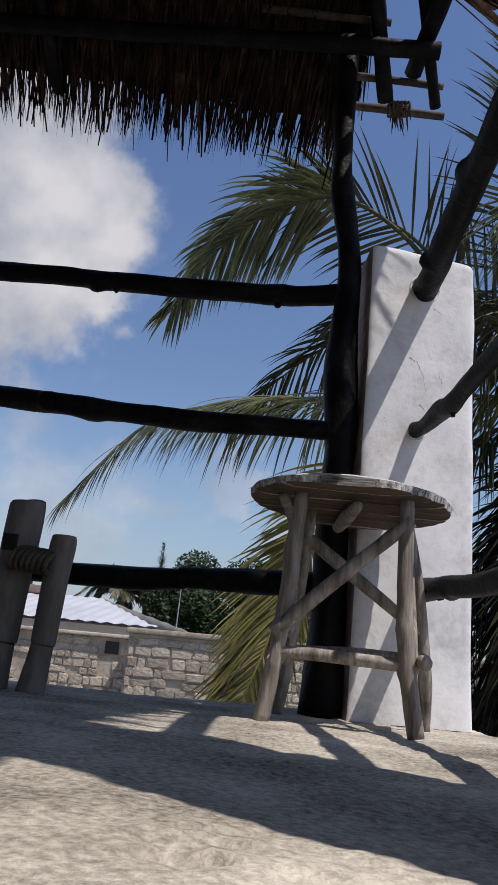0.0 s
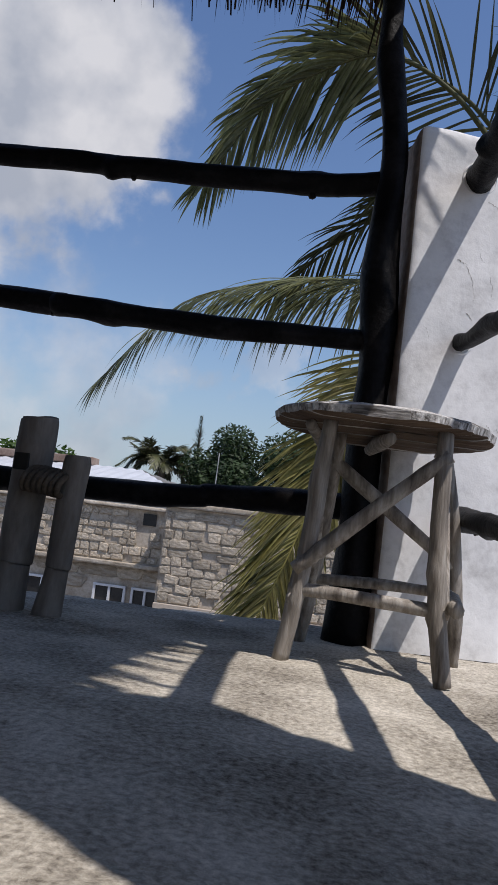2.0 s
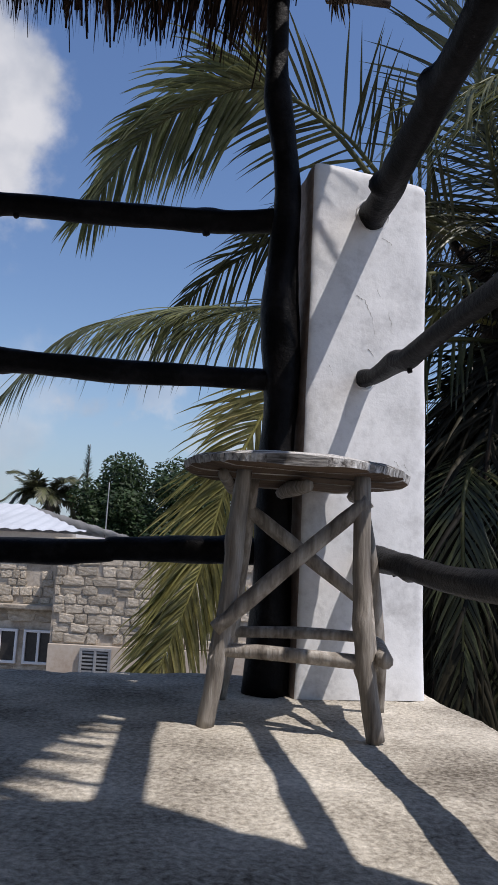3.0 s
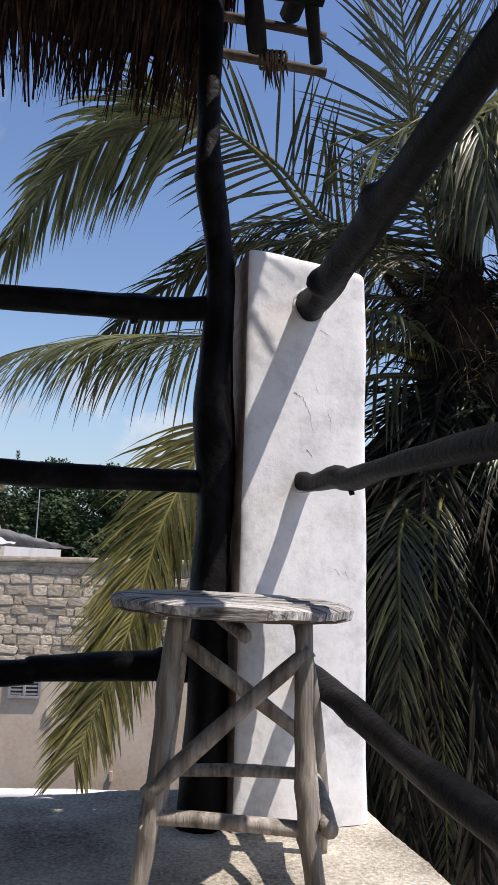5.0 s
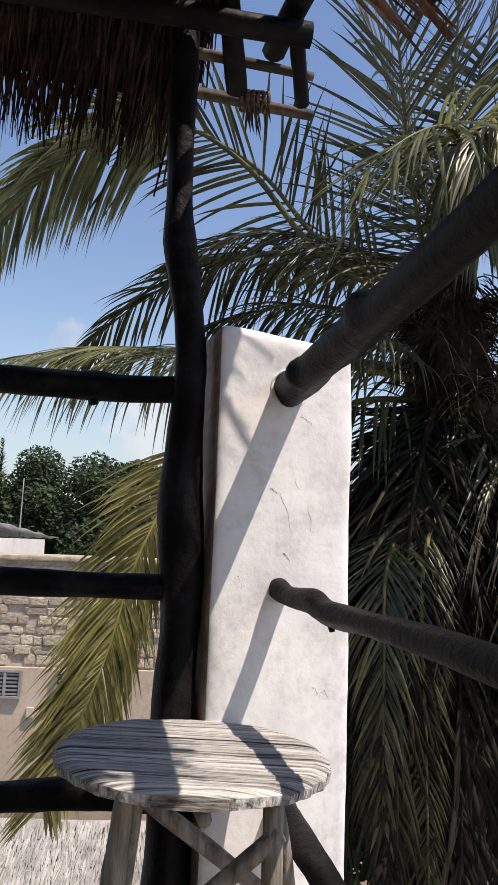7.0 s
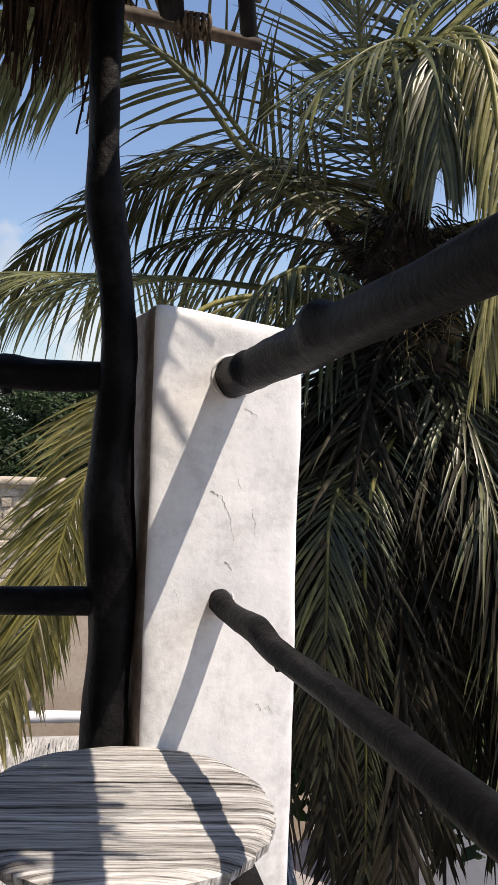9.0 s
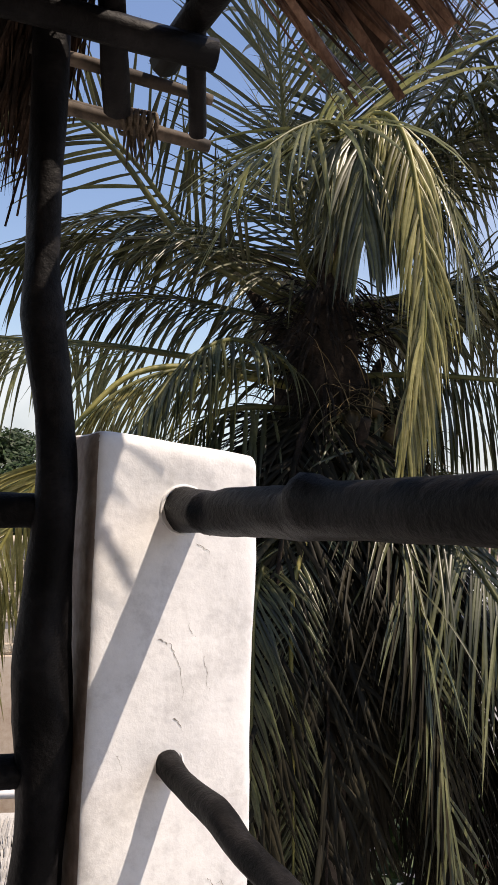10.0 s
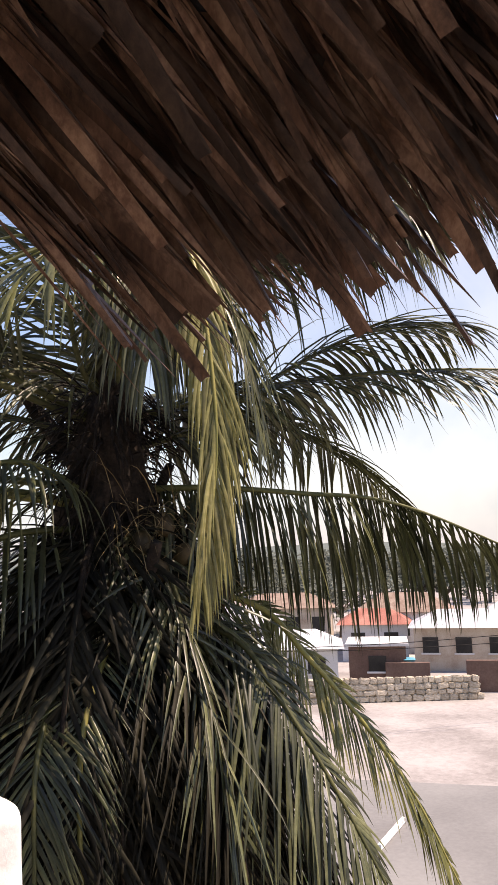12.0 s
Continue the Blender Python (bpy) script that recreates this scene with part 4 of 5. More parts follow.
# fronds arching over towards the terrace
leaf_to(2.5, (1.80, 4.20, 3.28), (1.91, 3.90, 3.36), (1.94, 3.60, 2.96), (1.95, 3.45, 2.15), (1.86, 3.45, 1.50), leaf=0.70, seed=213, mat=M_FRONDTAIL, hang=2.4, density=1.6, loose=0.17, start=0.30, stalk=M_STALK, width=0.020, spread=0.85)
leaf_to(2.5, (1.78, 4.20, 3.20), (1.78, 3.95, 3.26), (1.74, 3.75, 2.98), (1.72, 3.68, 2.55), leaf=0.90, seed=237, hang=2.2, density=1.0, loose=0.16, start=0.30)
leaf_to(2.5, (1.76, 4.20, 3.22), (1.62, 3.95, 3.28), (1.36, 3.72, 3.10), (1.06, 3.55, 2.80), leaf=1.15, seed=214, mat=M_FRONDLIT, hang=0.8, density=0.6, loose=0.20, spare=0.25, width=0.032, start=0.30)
leaf_to(2.5, (1.92, 4.25, 3.05), (2.06, 3.95, 3.16), (2.20, 3.70, 2.84), (2.26, 3.58, 2.25), leaf=0.85, seed=215, hang=1.6, density=0.9, loose=0.18, width=0.028)
# fronds on the town side
leaf_to(2.0, (2.28, 4.30, 2.00), (2.77, 4.00, 1.95), (3.28, 3.75, 1.87), (4.18, 3.55, 1.52), leaf=0.86, seed=216, hang=2.6, density=1.45, along=0.35, spread=0.7)
leaf_to(2.2, (2.35, 4.45, 2.38), (2.87, 4.15, 2.74), (3.36, 3.95, 2.98), (3.95, 3.80, 3.05), leaf=0.88, seed=217, hang=1.1, density=1.1, width=0.027)
leaf_to(2.6, (2.27, 4.30, 3.44), (2.69, 4.00, 3.75), (3.00, 3.70, 3.76), (3.27, 3.40, 3.40), leaf=1.05, seed=218, along=0.8, hang=1.9, density=1.15, width=0.026)
leaf_to(2.6, (2.62, 4.40, 4.00), (3.23, 4.10, 4.32), (3.74, 3.80, 4.20), (4.15, 3.60, 3.80), leaf=0.95, seed=219, hang=1.5)
leaf_to(2.3, (2.30, 4.70, 2.55), (2.85, 4.75, 2.75), (3.50, 4.75, 2.60), leaf=0.80, seed=220, hang=1.4, density=1.1)
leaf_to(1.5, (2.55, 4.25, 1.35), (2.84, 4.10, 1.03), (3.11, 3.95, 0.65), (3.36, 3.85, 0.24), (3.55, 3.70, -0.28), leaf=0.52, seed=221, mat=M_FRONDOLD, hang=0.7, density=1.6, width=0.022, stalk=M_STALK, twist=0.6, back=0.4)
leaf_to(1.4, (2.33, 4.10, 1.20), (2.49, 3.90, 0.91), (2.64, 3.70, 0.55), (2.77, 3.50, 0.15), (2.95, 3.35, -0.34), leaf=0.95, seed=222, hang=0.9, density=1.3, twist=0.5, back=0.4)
leaf_to(1.4, (2.10, 4.10, 1.15), (2.15, 3.85, 0.70), (2.20, 3.70, 0.05), (2.22, 3.62, -0.70), leaf=0.80, seed=223, mat=M_FRONDSHADE, hang=0.9, density=1.1)
leaf_to(1.3, (2.35, 4.50, 1.05), (2.62, 4.40, 0.35), (2.78, 4.35, -0.70), leaf=0.85, seed=227, mat=M_FRONDSHADE, hang=0.8, density=1.4, loose=0.2)
leaf_to(1.2, (2.20, 4.60, 0.85), (2.42, 4.55, 0.05), (2.50, 4.50, -1.30), leaf=0.85, seed=228, mat=M_FRONDSHADE, hang=0.7, density=1.5, loose=0.25)
leaf_to(1.2, (2.15, 4.30, 0.75), (2.40, 4.10, -0.10), (2.55, 4.00, -1.40), leaf=0.80, seed=229, mat=M_FRONDSHADE, hang=0.7, density=1.5, loose=0.25)
leaf_to(1.3, (1.60, 4.30, 0.85), (1.50, 4.15, 0.0), (1.50, 4.10, -1.40), leaf=0.80, seed=230, mat=M_FRONDSHADE, hang=0.7, density=1.5, loose=0.25)
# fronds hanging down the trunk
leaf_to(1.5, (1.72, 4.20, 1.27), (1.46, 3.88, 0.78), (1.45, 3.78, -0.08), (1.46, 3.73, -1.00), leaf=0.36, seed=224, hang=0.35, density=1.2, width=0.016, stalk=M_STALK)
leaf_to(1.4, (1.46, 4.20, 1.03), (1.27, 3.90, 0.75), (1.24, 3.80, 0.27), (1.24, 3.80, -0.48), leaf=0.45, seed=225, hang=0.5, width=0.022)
leaf_to(1.6, (1.42, 4.50, 1.45), (1.24, 4.40, 0.76), (1.14, 4.30, -0.18), (1.12, 4.30, -1.21), leaf=0.62, seed=226, mat=M_FRONDSHADE, hang=0.6)
for k, az in enumerate((84, 100, 116)):
    # upper fronds, added mostly out of view to shade the crown
    frond(palm, arch((CX, CY, 2.6), az, (0.9, 1.5 + 0.15 * (k % 2)), (2.1 + 0.2 * (k % 3), 1.25)), 0.85, 290 + k, M_FROND, 0.8)
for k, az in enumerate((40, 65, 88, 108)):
    # dead fronds added behind the trunk as a dark backing
    frond(palm, arch((CX, CY, 1.3), az, (0.9 + 0.1 * k, 0.1), (1.15 + 0.1 * k, -3.2)), 0.9, 300 + k, M_FRONDSHADE, 0.7, density=1.8, width=0.045, loose=0.25)
rng = random.Random(77)
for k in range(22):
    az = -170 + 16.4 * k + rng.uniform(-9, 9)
    frond(palm, arch((CX, CY, 1.5 if k % 2 else 1.95), az, (rng.uniform(0.6, 1.0), rng.uniform(-0.45, 0.05)), (rng.uniform(0.5, 1.2), rng.uniform(-3.8, -1.9))), 0.70, 240 + k, M_FROND if k % 7 == 6 else M_FRONDSHADE, rng.uniform(0.3, 1.0), density=1.3, width=0.030, loose=0.3)
for k in range(6):
    az = -60 + 34 * k + rng.uniform(-8, 8)
    frond(palm, arch((CX, CY, 2.4), az, (rng.uniform(1.0, 1.5), rng.uniform(0.4, 1.3)), (rng.uniform(2.4, 3.2), rng.uniform(-0.8, 1.2))), 0.75, 270 + k, M_FROND, 0.9)

# ---- ground and neighbours ----
GROUND = -5.3
bm = bmesh.new()
bmesh.ops.create_grid(bm, x_segments=60, y_segments=60, size=2500, matrix=Matrix.Translation((0, 0, GROUND)))
solo("ground", bm, M_SAND, "pale sandy ground between the houses", "ground", kind="structure")
bm = bmesh.new()
last = None
for k in range(181):
    a = 2 * math.pi * k / 180
    h = 5 + 22 * (0.5 + 0.6 * noise.noise(Vector((math.cos(a) * 3, math.sin(a) * 3, 0)))) + 3 * noise.noise(Vector((k * 0.9, 0, 0)))
    cur = (bm.verts.new((150 * math.cos(a), 150 * math.sin(a), GROUND + 0.05)), bm.verts.new((1050 * math.cos(a), 1050 * math.sin(a), GROUND + max(4, h))))
    if last:
        bm.faces.new((last[0], cur[0], cur[1], last[1]))
    last = cur
solo("backdrop", bm, M_HILL, "hazy wooded hills on the horizon", "hills", kind="structure")


def window(parent, lo, hi, y, bars, frame_mat=M_PAINTWHITE):
    """A window in a wall that faces -y: dark opening, frame and louvre bars."""
    bm = bmesh.new()
    box(bm, (lo[0], y - 0.02, lo[1]), (hi[0], y + 0.05, hi[1]))
    w = part("window", bm, M_WINDARK, parent, "dark barred window", smooth=False)
    t = 0.045
    bm = bmesh.new()
    for a, b in (((lo[0] - t, lo[1] - t), (hi[0] + t, lo[1])), ((lo[0] - t, hi[1]), (hi[0] + t, hi[1] + t)), ((lo[0] - t, lo[1]), (lo[0], hi[1])), ((hi[0], lo[1]), (hi[0] + t, hi[1])), (((lo[0] + hi[0]) / 2 - t / 2, lo[1]), ((lo[0] + hi[0]) / 2 + t / 2, hi[1]))):
        box(bm, (a[0], y - 0.06, a[1]), (b[0], y - 0.005, b[1]), bevel=0.006)
    part("window_frame", bm, frame_mat, w, smooth=False)
    for k in range(bars):
        z = lo[1] + (hi[1] - lo[1]) * (k + 0.5) / bars
        bm = bmesh.new()
        box(bm, (lo[0], y - 0.045, z - 0.014), (hi[0], y - 0.022, z + 0.014))
        part("slat", bm, frame_mat, w, smooth=False)


house = thing("stone_house", (-2.5, 13.0, GROUND), "old coral-stone house with patched render and barred windows", "house")
bm = bmesh.new()
box(bm, (-9.5, 13.32, GROUND), (-3.66, 14.0, 0.36))
part("wall", bm, M_MORTAR, house, smooth=False)
bm = bmesh.new()
box(bm, (-3.66, 12.72, GROUND), (3.2, 14.0, 0.46))
part("wall", bm, M_MORTAR, house, smooth=False)
bm = bmesh.new()
box(bm, (-9.5, 14.0, GROUND), (3.2, 19.0, 0.1))
part("wall", bm, M_MORTAR, house, smooth=False)
bm = bmesh.new()
box(bm, (-3.66, 12.64, GROUND), (3.2, 12.715, -1.22), bevel=0.01)
part("wall", bm, M_RENDER, house, "stained earthy render", smooth=False)
bm = bmesh.new()
box(bm, (-9.5, 13.12, -0.72), (-3.67, 13.315, -0.64), bevel=0.02)
part("ledge", bm, M_STONE, house, "rough stone ledge", smooth=False)
bm = bmesh.new()
box(bm, (-9.5, 13.2, 0.365), (-3.72, 14.0, 0.43), bevel=0.02)
part("coping", bm, M_STONE, house, "pale stone coping", smooth=False)
bm = bmesh.new()
box(bm, (-3.70, 12.62, 0.465), (3.25, 14.05, 0.56), bevel=0.03)
part("coping", bm, M_STONE, house, "pale stone coping", smooth=False)
window(house, (-2.0, -2.12), (-1.52, -1.30), 12.63, 11, M_METAL)
window(house, (-3.05, -1.66), (-2.61, -1.30), 12.63, 6, M_METAL)
window(house, (-5.0, -1.62), (-4.45, -1.12), 13.31, 0)
window(house, (-4.25, -1.62), (-3.80, -1.12), 13.31, 0)
window(house, (-6.7, -1.62), (-6.1, -1.12), 13.31, 0)
bm = bmesh.new()
box(bm, (-4.25, 13.29, 0.08), (-4.0, 13.36, 0.30))
part("vent_hole", bm, M_WINDARK, house, "small square vent hole", smooth=False)
for x, z, w in ((-1.4, -2.95, 0.05), (-2.46, -1.99, 0.12)):
    bm = bmesh.new()
    box(bm, (x, 12.58, z), (x + w, 12.635, z + 0.16), bevel=0.01)
    part("meter_box", bm, M_RENDER, house, "small box on the wall", smooth=False)

neighbour = thing("sheet_roof_house", (-11, 22, GROUND), "low house with a pale sheet roof and a rusty ridge", "house")
bm = bmesh.new()
box(bm, (-17, 20, GROUND), (-5.4, 27, 0.8))
part("wall", bm, M_WHITEWALL, neighbour, smooth=False)
for nm, ya, yb, za, zb, mt in (("roof", 19.4, 23.5, 0.85, 1.75, M_SHEET), ("roof", 27.5, 23.5, 0.85, 1.75, M_SHEET)):
    bm = bmesh.new()
    n = 120
    rows = []
    for k in range(n + 1):
        x = -17.2 + 12.2 * k / n
        dz = 0.02 * math.sin(k * 1.6)
        cut = min(1.0, max(0.0, (x + 5.0) / -3.0)) if x > -8.0 else 1.0
        rows.append((bm.verts.new((x, ya, za + dz)), bm.verts.new((x, ya + (yb - ya) * max(cut, 0.05), za + (zb - za) * max(cut, 0.05) + dz))))
    for a, b in zip(rows, rows[1:]):
        bm.faces.new((a[0], b[0], b[1], a[1]))
    part(nm, bm, mt, neighbour, "pale corrugated sheet roof")
bm = bmesh.new()
box(bm, (-13.6, 23.2, 1.72), (-9.6, 23.8, 1.98), bevel=0.04)
part("ridge", bm, M_RUST, neighbour, "rusted ridge sheet", smooth=False)
bm = bmesh.new()
log(bm, [(-6.3, 27, -2, 0.030), (-6.3, 27, 0.5, 0.026), (-6.28, 27, 2.90, 0.018)], n=12, sides=8, rough=0.02, seed=1)
solo("antenna_mast", bm, M_METAL, "thin pale metal antenna mast", "mast")

lower = thing("lower_thatched_roof", (-2, 10, -3.0), "sun-bleached grey palm-thatch roof with a white ridge cap", "roof")
thatch((-8.5, 7.0, -4.72), (2.2, 7.0, -4.72), (0, 0.93, 0.36), 4.2, 26, 85, 0.03, 0.42, 130, 0.05, lower, M_THATCHGREY, lift=0.035, sag=0.05, core=(-0.22, -0.09))
bm = bmesh.new()
log(bm, [(-8.5, 11.74, -2.95, 0.08), (-3, 11.74, -2.92, 0.09), (2.2, 11.74, -2.95, 0.08)], n=60, sides=12, rough=0.08, seed=131)
part("ridge_cap", bm, M_PAINTWHITE, lower, "white cement ridge cap")
bm = bmesh.new()
box(bm, (-8.3, 8.2, GROUND), (2.0, 11.9, -4.4))
part("wall", bm, M_RENDER, lower, smooth=False)


# ---- trees ----
def tree(base, height, spread, seed, mat, count, leaf, label, clumps=26, flat=0.75):
    rng = random.Random(seed)
    b = Vector(base)
    ob = thing("broadleaf_tree", base, label, "tree", "trees behind the houses")
    bm = bmesh.new()
    log(bm, [(b.x, b.y, b.z, height * 0.035), (b.x + 0.1, b.y, b.z + height * 0.3, height * 0.028), (b.x, b.y + 0.2, b.z + height * 0.6, height * 0.018)], n=16, sides=10, rough=0.15, seed=seed)
    trunk = part("trunk", bm, M_BARK, ob)
    centres = []
    for k in range(clumps):
        a, r = rng.uniform(0, 6.28), spread * math.sqrt(rng.random()) * 0.85
        z = b.z + height * (0.52 + 0.44 * rng.random() * (1 - 0.5 * (r / spread) ** 2))
        c = Vector((b.x + r * math.cos(a), b.y + r * math.sin(a), z))
        centres.append((c, spread * rng.uniform(0.26, 0.44)))
        if k < 7:
            bm = bmesh.new()
            s = Vector((b.x, b.y, b.z + height * 0.35))
            log(bm, [(*s, height * 0.015), (*(s.lerp(c, 0.5) + Vector((0, 0, 0.2))), height * 0.009), (*c, height * 0.003)], n=8, sides=6, rough=0.1, seed=seed + k)
            part("limb", bm, M_BARK, trunk)
    verts, faces = [], []
    for k in range(count):
        c, r = centres[k % clumps]
        d = Vector((rng.gauss(0, 1), rng.gauss(0, 1), rng.gauss(0, 1))).normalized() * r * rng.random() ** 0.35
        d.z *= flat
        q = c + d
        u = Vector((rng.gauss(0, 1), rng.gauss(0, 1), rng.gauss(0, 0.6))).normalized()
        v = u.orthogonal().normalized()
        i = len(verts)
        l = leaf * rng.uniform(0.6, 1.3)
        verts.extend((q - u * l, q - v * l * 0.45, q + u * l, q + v * l * 0.45))
        faces.append((i, i + 1, i + 2, i + 3))
    mesh_part("crown", verts, faces, mat, ob, kind="stuff", smooth=False)


tree((-5.2, 31, GROUND), 10.3, 3.2, 301, M_TREE, 44000, 0.105, "dense dark green broadleaf tree behind the houses", 46)
tree((-3.0, 33, GROUND), 10.0, 2.8, 302, M_TREE, 26000, 0.105, "dark green broadleaf tree behind the houses")
tree((-8.2, 33, GROUND), 8.2, 1.6, 303, M_TREE, 3000, 0.15, "dark shrubby tree behind the sheet roof")
tree((-17.0, 34, GROUND), 9.6, 2.2, 304, M_TREELIGHT, 3500, 0.17, "bright green broadleaf tree beyond the roofs")
# added tree that keeps the gaps behind the palm dark
tree((2.7, 7.4, GROUND), 6.0, 1.9, 306, M_TREE, 13000, 0.11, "dark green tree added as a backing behind the palm", 40)
tree((0.5, 30, GROUND), 9.0, 2.6, 305, M_TREE, 4000, 0.17, "dark green broadleaf tree behind the stone house")

far_palm = thing("coconut_palm", (-9.7, 31, GROUND), "distant coconut palm with a full green crown", "palm")
palm_trunk(far_palm, (-9.7, 31, GROUND), (-9.8, 31, 2.4), 0.16, 310)
for k in range(22):
    rng = random.Random(320 + k)
    frond(far_palm, arch((-9.8, 31, 2.4), k * 16.4 + rng.uniform(-8, 8), (0.8, rng.uniform(0.2, 1.6)), (rng.uniform(1.3, 1.9), rng.uniform(-1.2, 1.4))), 0.65, 320 + k, M_FROND, 0.5, density=1.0, width=0.06)
pine = thing("casuarina_tree", (-8.6, 32, GROUND), "slender feathery casuarina tree", "tree")
bm = bmesh.new()
log(bm, [(-8.6, 32, GROUND, 0.12), (-8.5, 32, 0, 0.07), (-8.45, 32, 5.0, 0.01)], n=20, sides=8, rough=0.1, seed=330)
part("trunk", bm, M_BARK, pine)
verts, faces = [], []
rng = random.Random(331)
for k in range(700):
    z = rng.uniform(-1.0, 4.9)
    a = rng.uniform(0, 6.28)
    blade(verts, faces, Vector((-8.5, 32, z)), Vector((math.cos(a), math.sin(a), 0.9)), (5.4 - z) * 0.22 * rng.uniform(0.6, 1.2), 0.035, 0.5, rng, Vector((0, 0, 1)), 3)
mesh_part("crown", verts, faces, M_TREE, pine, kind="stuff")


# ---- the town beyond the palm ----
def rot(x, y, deg):
    return Matrix.Translation((x, y, 0)) @ Matrix.Rotation(radians(deg), 4, "Z")


def town_house(x, y, turn, w, d, h, wall_mat, roof_mat, label, rise=0.0, windows=2, base=GROUND):
    ob = thing("town_house", (x, y, base), label, "house", "houses of the town")
    m = rot(x, y, turn)
    bm = bmesh.new()
    box(bm, (-w / 2, -d / 2, base), (w / 2, d / 2, base + h), turn=m)
    part("wall", bm, wall_mat, ob, smooth=False)
    bm = bmesh.new()
    if rise:
        e = 0.35
        c = [m @ Vector(v) for v in ((-w / 2 - e, -d / 2 - e, base + h), (w / 2 + e, -d / 2 - e, base + h), (w / 2 + e, d / 2 + e, base + h), (-w / 2 - e, d / 2 + e, base + h), (-w / 4, 0, base + h + rise), (w / 4, 0, base + h + rise))]
        lo = [bm.verts.new(q) for q in c]
        for f in ((0, 1, 5, 4), (1, 2, 5), (2, 3, 4, 5), (3, 0, 4), (3, 2, 1, 0)):
            bm.faces.new([lo[i] for i in f])
    else:
        box(bm, (-w / 2 - 0.15, -d / 2 - 0.15, base + h + 0.004), (w / 2 + 0.15, d / 2 + 0.15, base + h + 0.16), turn=m, bevel=0.02)
    part("roof", bm, roof_mat, ob, smooth=False)
    for k in range(windows):
        u = -w / 2 + w * (k + 0.5) / windows
        bm = bmesh.new()
        box(bm, (u - 0.45, -d / 2 - 0.03, base + h * 0.42), (u + 0.45, -d / 2 + 0.05, base + h * 0.78), turn=m)
        wn = part("window", bm, M_WINDARK, ob, "dark window opening", smooth=False)
        bm = bmesh.new()
        box(bm, (u - 0.55, -d / 2 - 0.08, base + h * 0.42 - 0.10), (u + 0.55, -d / 2 - 0.01, base + h * 0.42 - 0.01), turn=m)
        part("sill", bm, M_WHITEWALL, wn, smooth=False)
    return ob


near = town_house(9.5, 9.3, -45, 11.0, 5.2, 2.42, M_WHITEWALL, M_GREYSLAB, "white flat-roofed house with a grey screed roof", windows=0)
bm = bmesh.new()
box(bm, (-0.65, -0.03, -2.716), (0.65, 0.03, -2.63), turn=rot(8.39, 10.22, 33), bevel=0.01)
part("roof_kerb", bm, M_PAINTWHITE, near, "low white kerb on the flat roof", smooth=False)
m = rot(9.5, 9.3, -45)
for u in (-3.1, 0.4):
    bm = bmesh.new()
    box(bm, (u, -2.66, GROUND), (u + 1.0, -2.56, GROUND + 2.1), turn=m, bevel=0.01)
    door = part("door", bm, M_DOOR, near, "brown wooden door", smooth=False)
    bm = bmesh.new()
    for a, b in ((-0.08, 0.0), (1.0, 1.08)):
        box(bm, (u + a, -2.70, GROUND), (u + b, -2.58, GROUND + 2.18), turn=m)
    part("door_frame", bm, M_WHITEWALL, door, smooth=False)
town_house(26.9, 33.2, -40, 2.9, 3.0, 2.13, M_BROWN, M_WHITEWALL, "small brown-walled house with a pale roof", 0, 1)
town_house(33.5, 41.5, -40, 4.2, 3.6, 2.30, M_WHITEWALL, M_REDROOF, "whitewashed house with a red sheet roof", 0.9, 2)
town_house(23.4, 35.7, -35, 4.3, 3.8, 2.13, M_WHITEWALL, M_SHEET, "whitewashed house with a pale sheet roof", 0.8, 2)
town_house(35.0, 35.0, -45, 5.6, 4.5, 2.46, M_RENDER, M_SHEET, "earth-rendered house with a pale sheet roof", 0.9, 3)
town_house(37.8, 43.4, -45, 6.2, 4.5, 2.79, M_WHITEWALL, M_RUST, "whitewashed house with a rusty sheet roof", 1.2, 3)
town_house(25.2, 46.2, -35, 6.2, 4.5, 2.62, M_WHITEWALL, M_SHEET, "pale house with a wide sheet roof", 1.0, 3)
town_house(32.9, 51.8, -38, 7.4, 5.2, 2.95, M_RENDER, M_RUST, "earth-rendered house with a rusty roof", 1.0, 4)
town_house(18.2, 43.4, -28, 5.6, 4.5, 2.46, M_WHITEWALL, M_SHEET, "white house with a pale sheet roof", 0.9, 3)
town_house(43.4, 37.8, -50, 5.0, 4.5, 2.46, M_WHITEWALL, M_SHEET, "whitewashed house with a bright sheet roof", 0.9, 2)
bm = bmesh.new()
box(bm, (-0.32, -0.25, 0), (0.32, 0.25, 0.18), turn=rot(27.3, 31.2, -40) @ Matrix.Translation((0, 0, GROUND + 1.35)), bevel=0.12)
solo("tarpaulin_bundle", bm, M_BLUE, "turquoise tarpaulin heaped on a low wall", "tarpaulin")
for x, y, turn, w, h, mt, lb in ((31.5, 26.5, -42, 7, 1.5, M_BROWN, "low brown yard wall"), (23.5, 29.8, -30, 10, 0.9, M_STONE, "low rubble stone yard wall"), (27.0, 31.0, -40, 2.2, 1.35, M_BROWN, "low brown block wall"), (18, 33, -25, 7, 1.2, M_WHITEWALL, "low whitewashed yard wall")):
    bm = bmesh.new()
    box(bm, (-w / 2, -0.15, GROUND - 0.1), (w / 2, 0.15, GROUND + h), turn=rot(x, y, turn), bevel=0.03)
    yard_wall = solo("yard_wall", bm, mt, lb, "wall", "yard walls", smooth=False)
    if mt is M_STONE:
        rubble_wall, rubble_turn = yard_wall, rot(x, y, turn)
rng = random.Random(400)
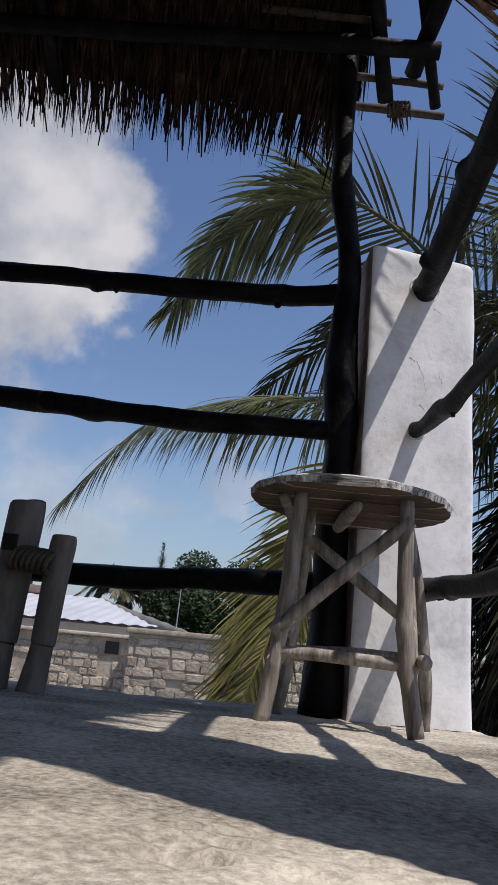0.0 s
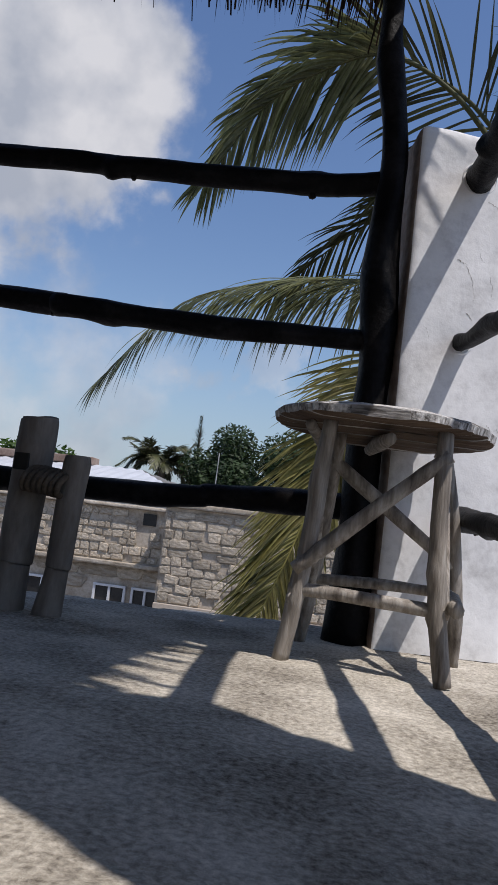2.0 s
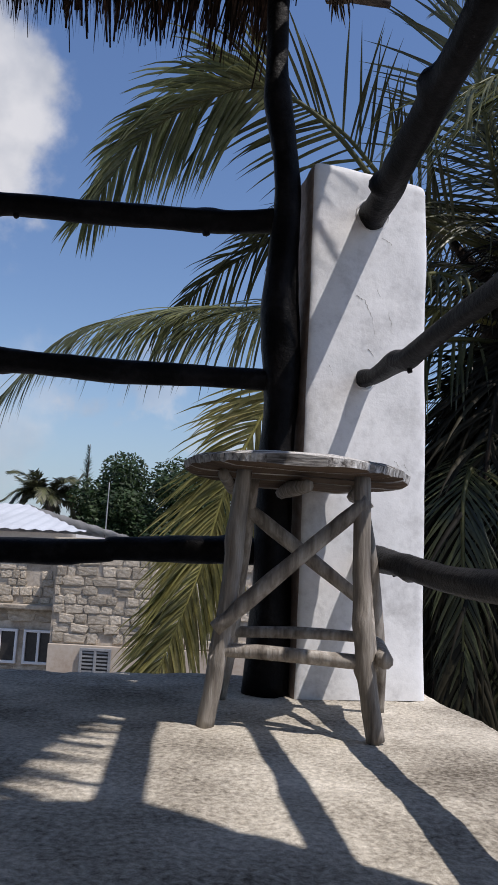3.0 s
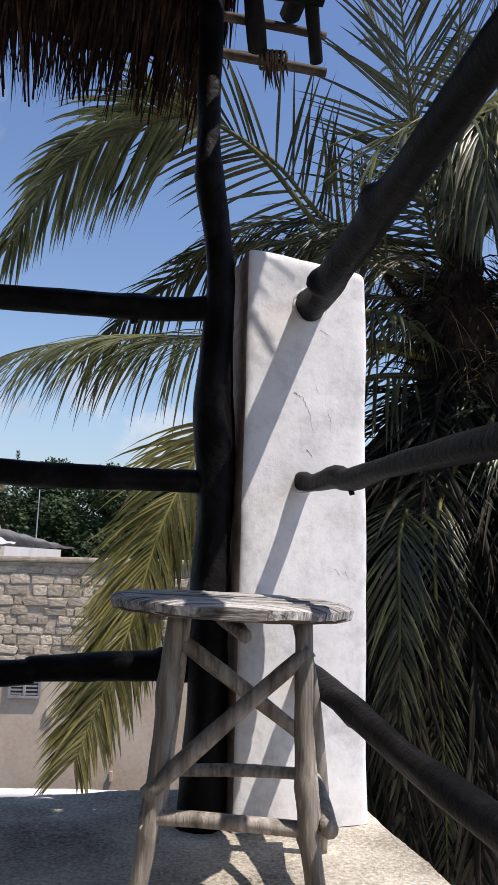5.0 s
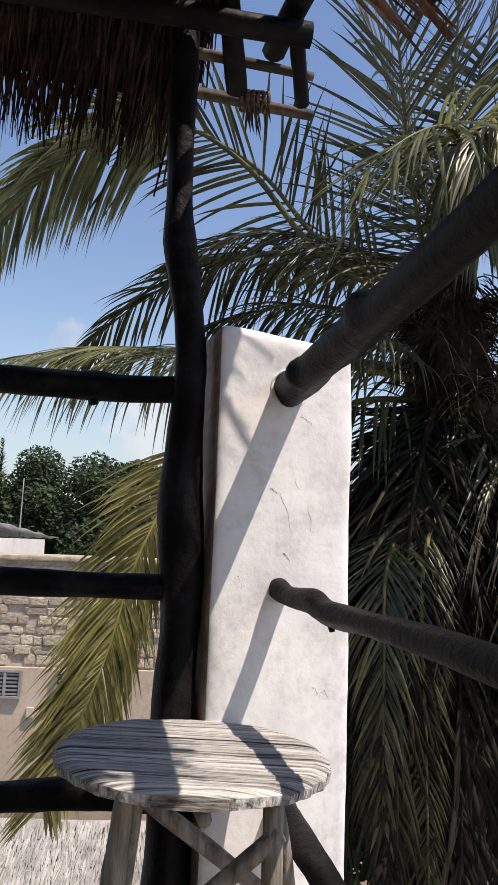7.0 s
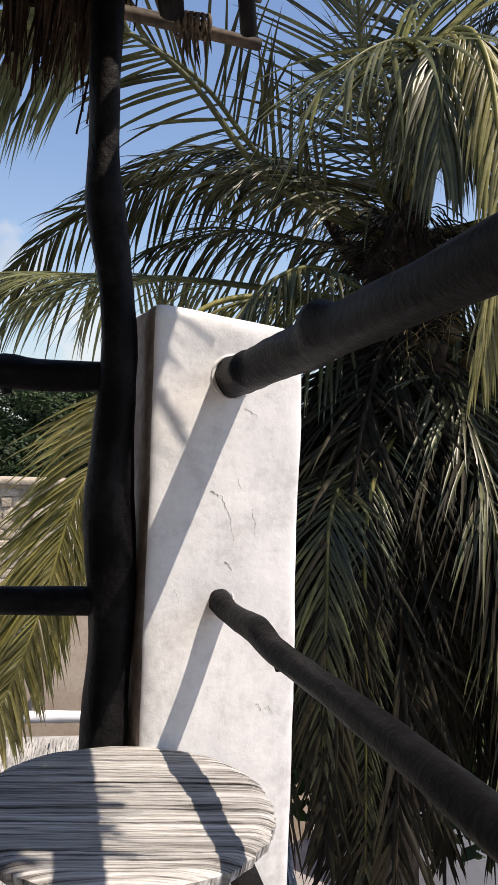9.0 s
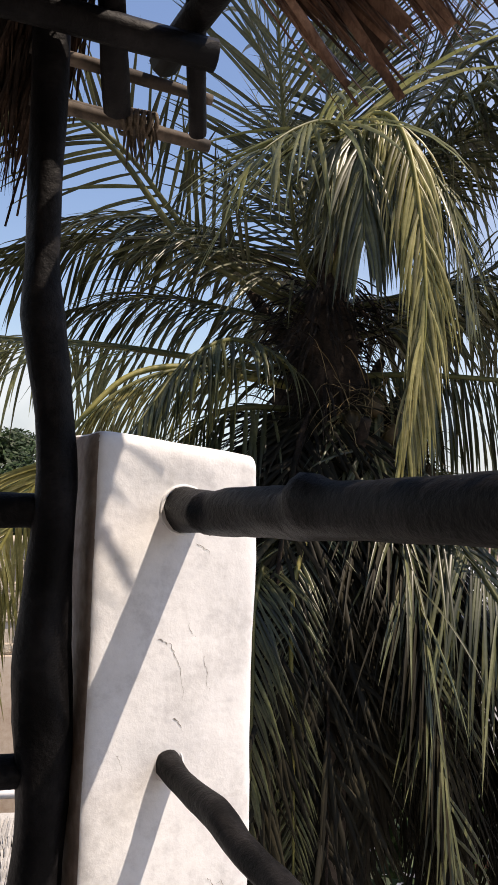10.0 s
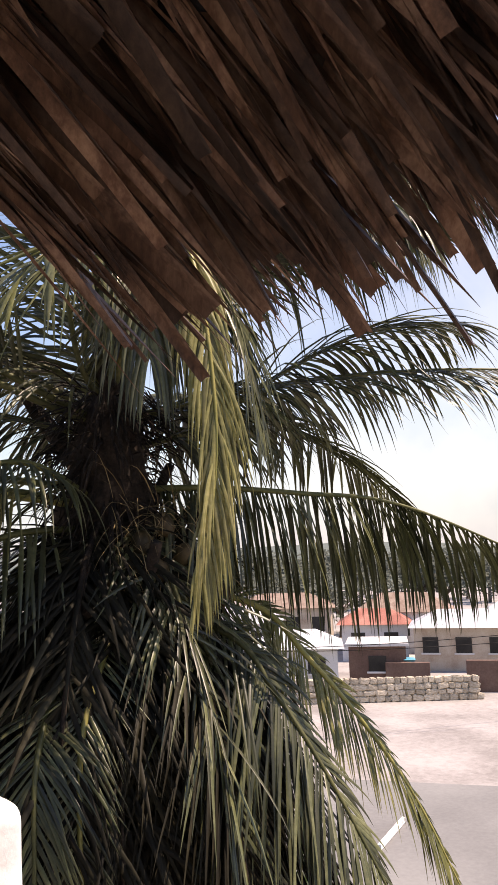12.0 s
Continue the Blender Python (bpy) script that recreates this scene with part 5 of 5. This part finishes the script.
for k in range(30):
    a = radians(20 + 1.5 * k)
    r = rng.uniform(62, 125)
    tree((r * math.sin(a), r * math.cos(a), GROUND), rng.uniform(5, 8), rng.uniform(3, 5), 410 + k, M_FARTREE, 2600, 0.24, "hazy grey-green tree among the town's houses", 16)
for k, (h0, h1) in enumerate(((-1.4, -1.7), (-1.2, -1.4))):
    bm = bmesh.new()
    log(bm, [(6, 30 - 3 * k, h0, 0.015), (20, 24, h0 - 0.7, 0.015), (40, 17 + 2 * k, h1, 0.015)], n=30, sides=5, rough=0.0, seed=1)
    solo("overhead_cable", bm, M_DARKWOOD, "thin dark overhead cable", "cable", "overhead cables")

# ---- stones of the old house ----
STONES = []
for k in range(8):
    bm = bmesh.new()
    rng = random.Random(500 + k)
    bmesh.ops.create_cube(bm, size=1)
    bmesh.ops.bevel(bm, geom=bm.edges[:], offset=0.13, segments=1, affect="EDGES")
    for v in bm.verts:
        v.co += Vector((rng.uniform(-0.10, 0.10), rng.uniform(-0.05, 0.05), rng.uniform(-0.13, 0.13)))
    me = bpy.data.meshes.new("stone")
    bm.to_mesh(me)
    bm.free()
    me.materials.append(M_STONE)
    STONES.append(me)


def stone_wall(x0, x1, z0, z1, y, course, length, seed, skip=()):
    rng = random.Random(seed)
    z = z0
    while z < z1 - 0.05:
        h = min(course * rng.uniform(0.75, 1.2), z1 - z)
        x = x0 - rng.uniform(0, length)
        while x < x1:
            w = length * rng.uniform(0.4, 1.6)
            a, b = max(x, x0), min(x + w, x1)
            if b - a > 0.08 and rng.random() > 0.13 and not any(s[0] < b and s[2] > a and s[1] < z + h and s[3] > z for s in skip):
                ob = new("stone", STONES[rng.randrange(8)])
                ob.parent = house
                ob.location = Vector(((a + b) / 2, y + rng.uniform(0.018, 0.046), z + h / 2)) - BASE[house]
                ob.scale = (b - a - 0.014, 0.09, h - 0.012)
                ob.rotation_euler = (0, rng.uniform(-0.06, 0.06), 0)
            x += w
        z += h


stone_wall(-3.64, 0.2, -1.2, 0.44, 12.70, 0.165, 0.27, 510)
stone_wall(-8.2, -3.68, -0.62, 0.34, 13.30, 0.15, 0.21, 511, ((-4.3, 0.03, -3.95, 0.35),))
stone_wall(-7.4, -3.68, -1.9, -0.74, 13.30, 0.26, 0.5, 512, ((-5.1, -1.7, -3.7, -1.05), (-6.8, -1.7, -6.0, -1.05)))

# rubble on the face and top of the low yard wall
rng = random.Random(520)
z = GROUND
while z < GROUND + 0.95:
    h = rng.uniform(0.20, 0.30)
    x = -5.0
    while x < 5.0:
        w = rng.uniform(0.25, 0.60)
        ob = new("stone", STONES[rng.randrange(8)])
        ob.parent = rubble_wall
        ob.location = rubble_turn @ Vector((x + w / 2, -0.16 + rng.uniform(-0.03, 0.03), z + h / 2))
        ob.scale = (w - 0.02, 0.22, h - 0.02)
        ob.rotation_euler = (0, rng.uniform(-0.15, 0.15), radians(-30))
        x += w
    z += h
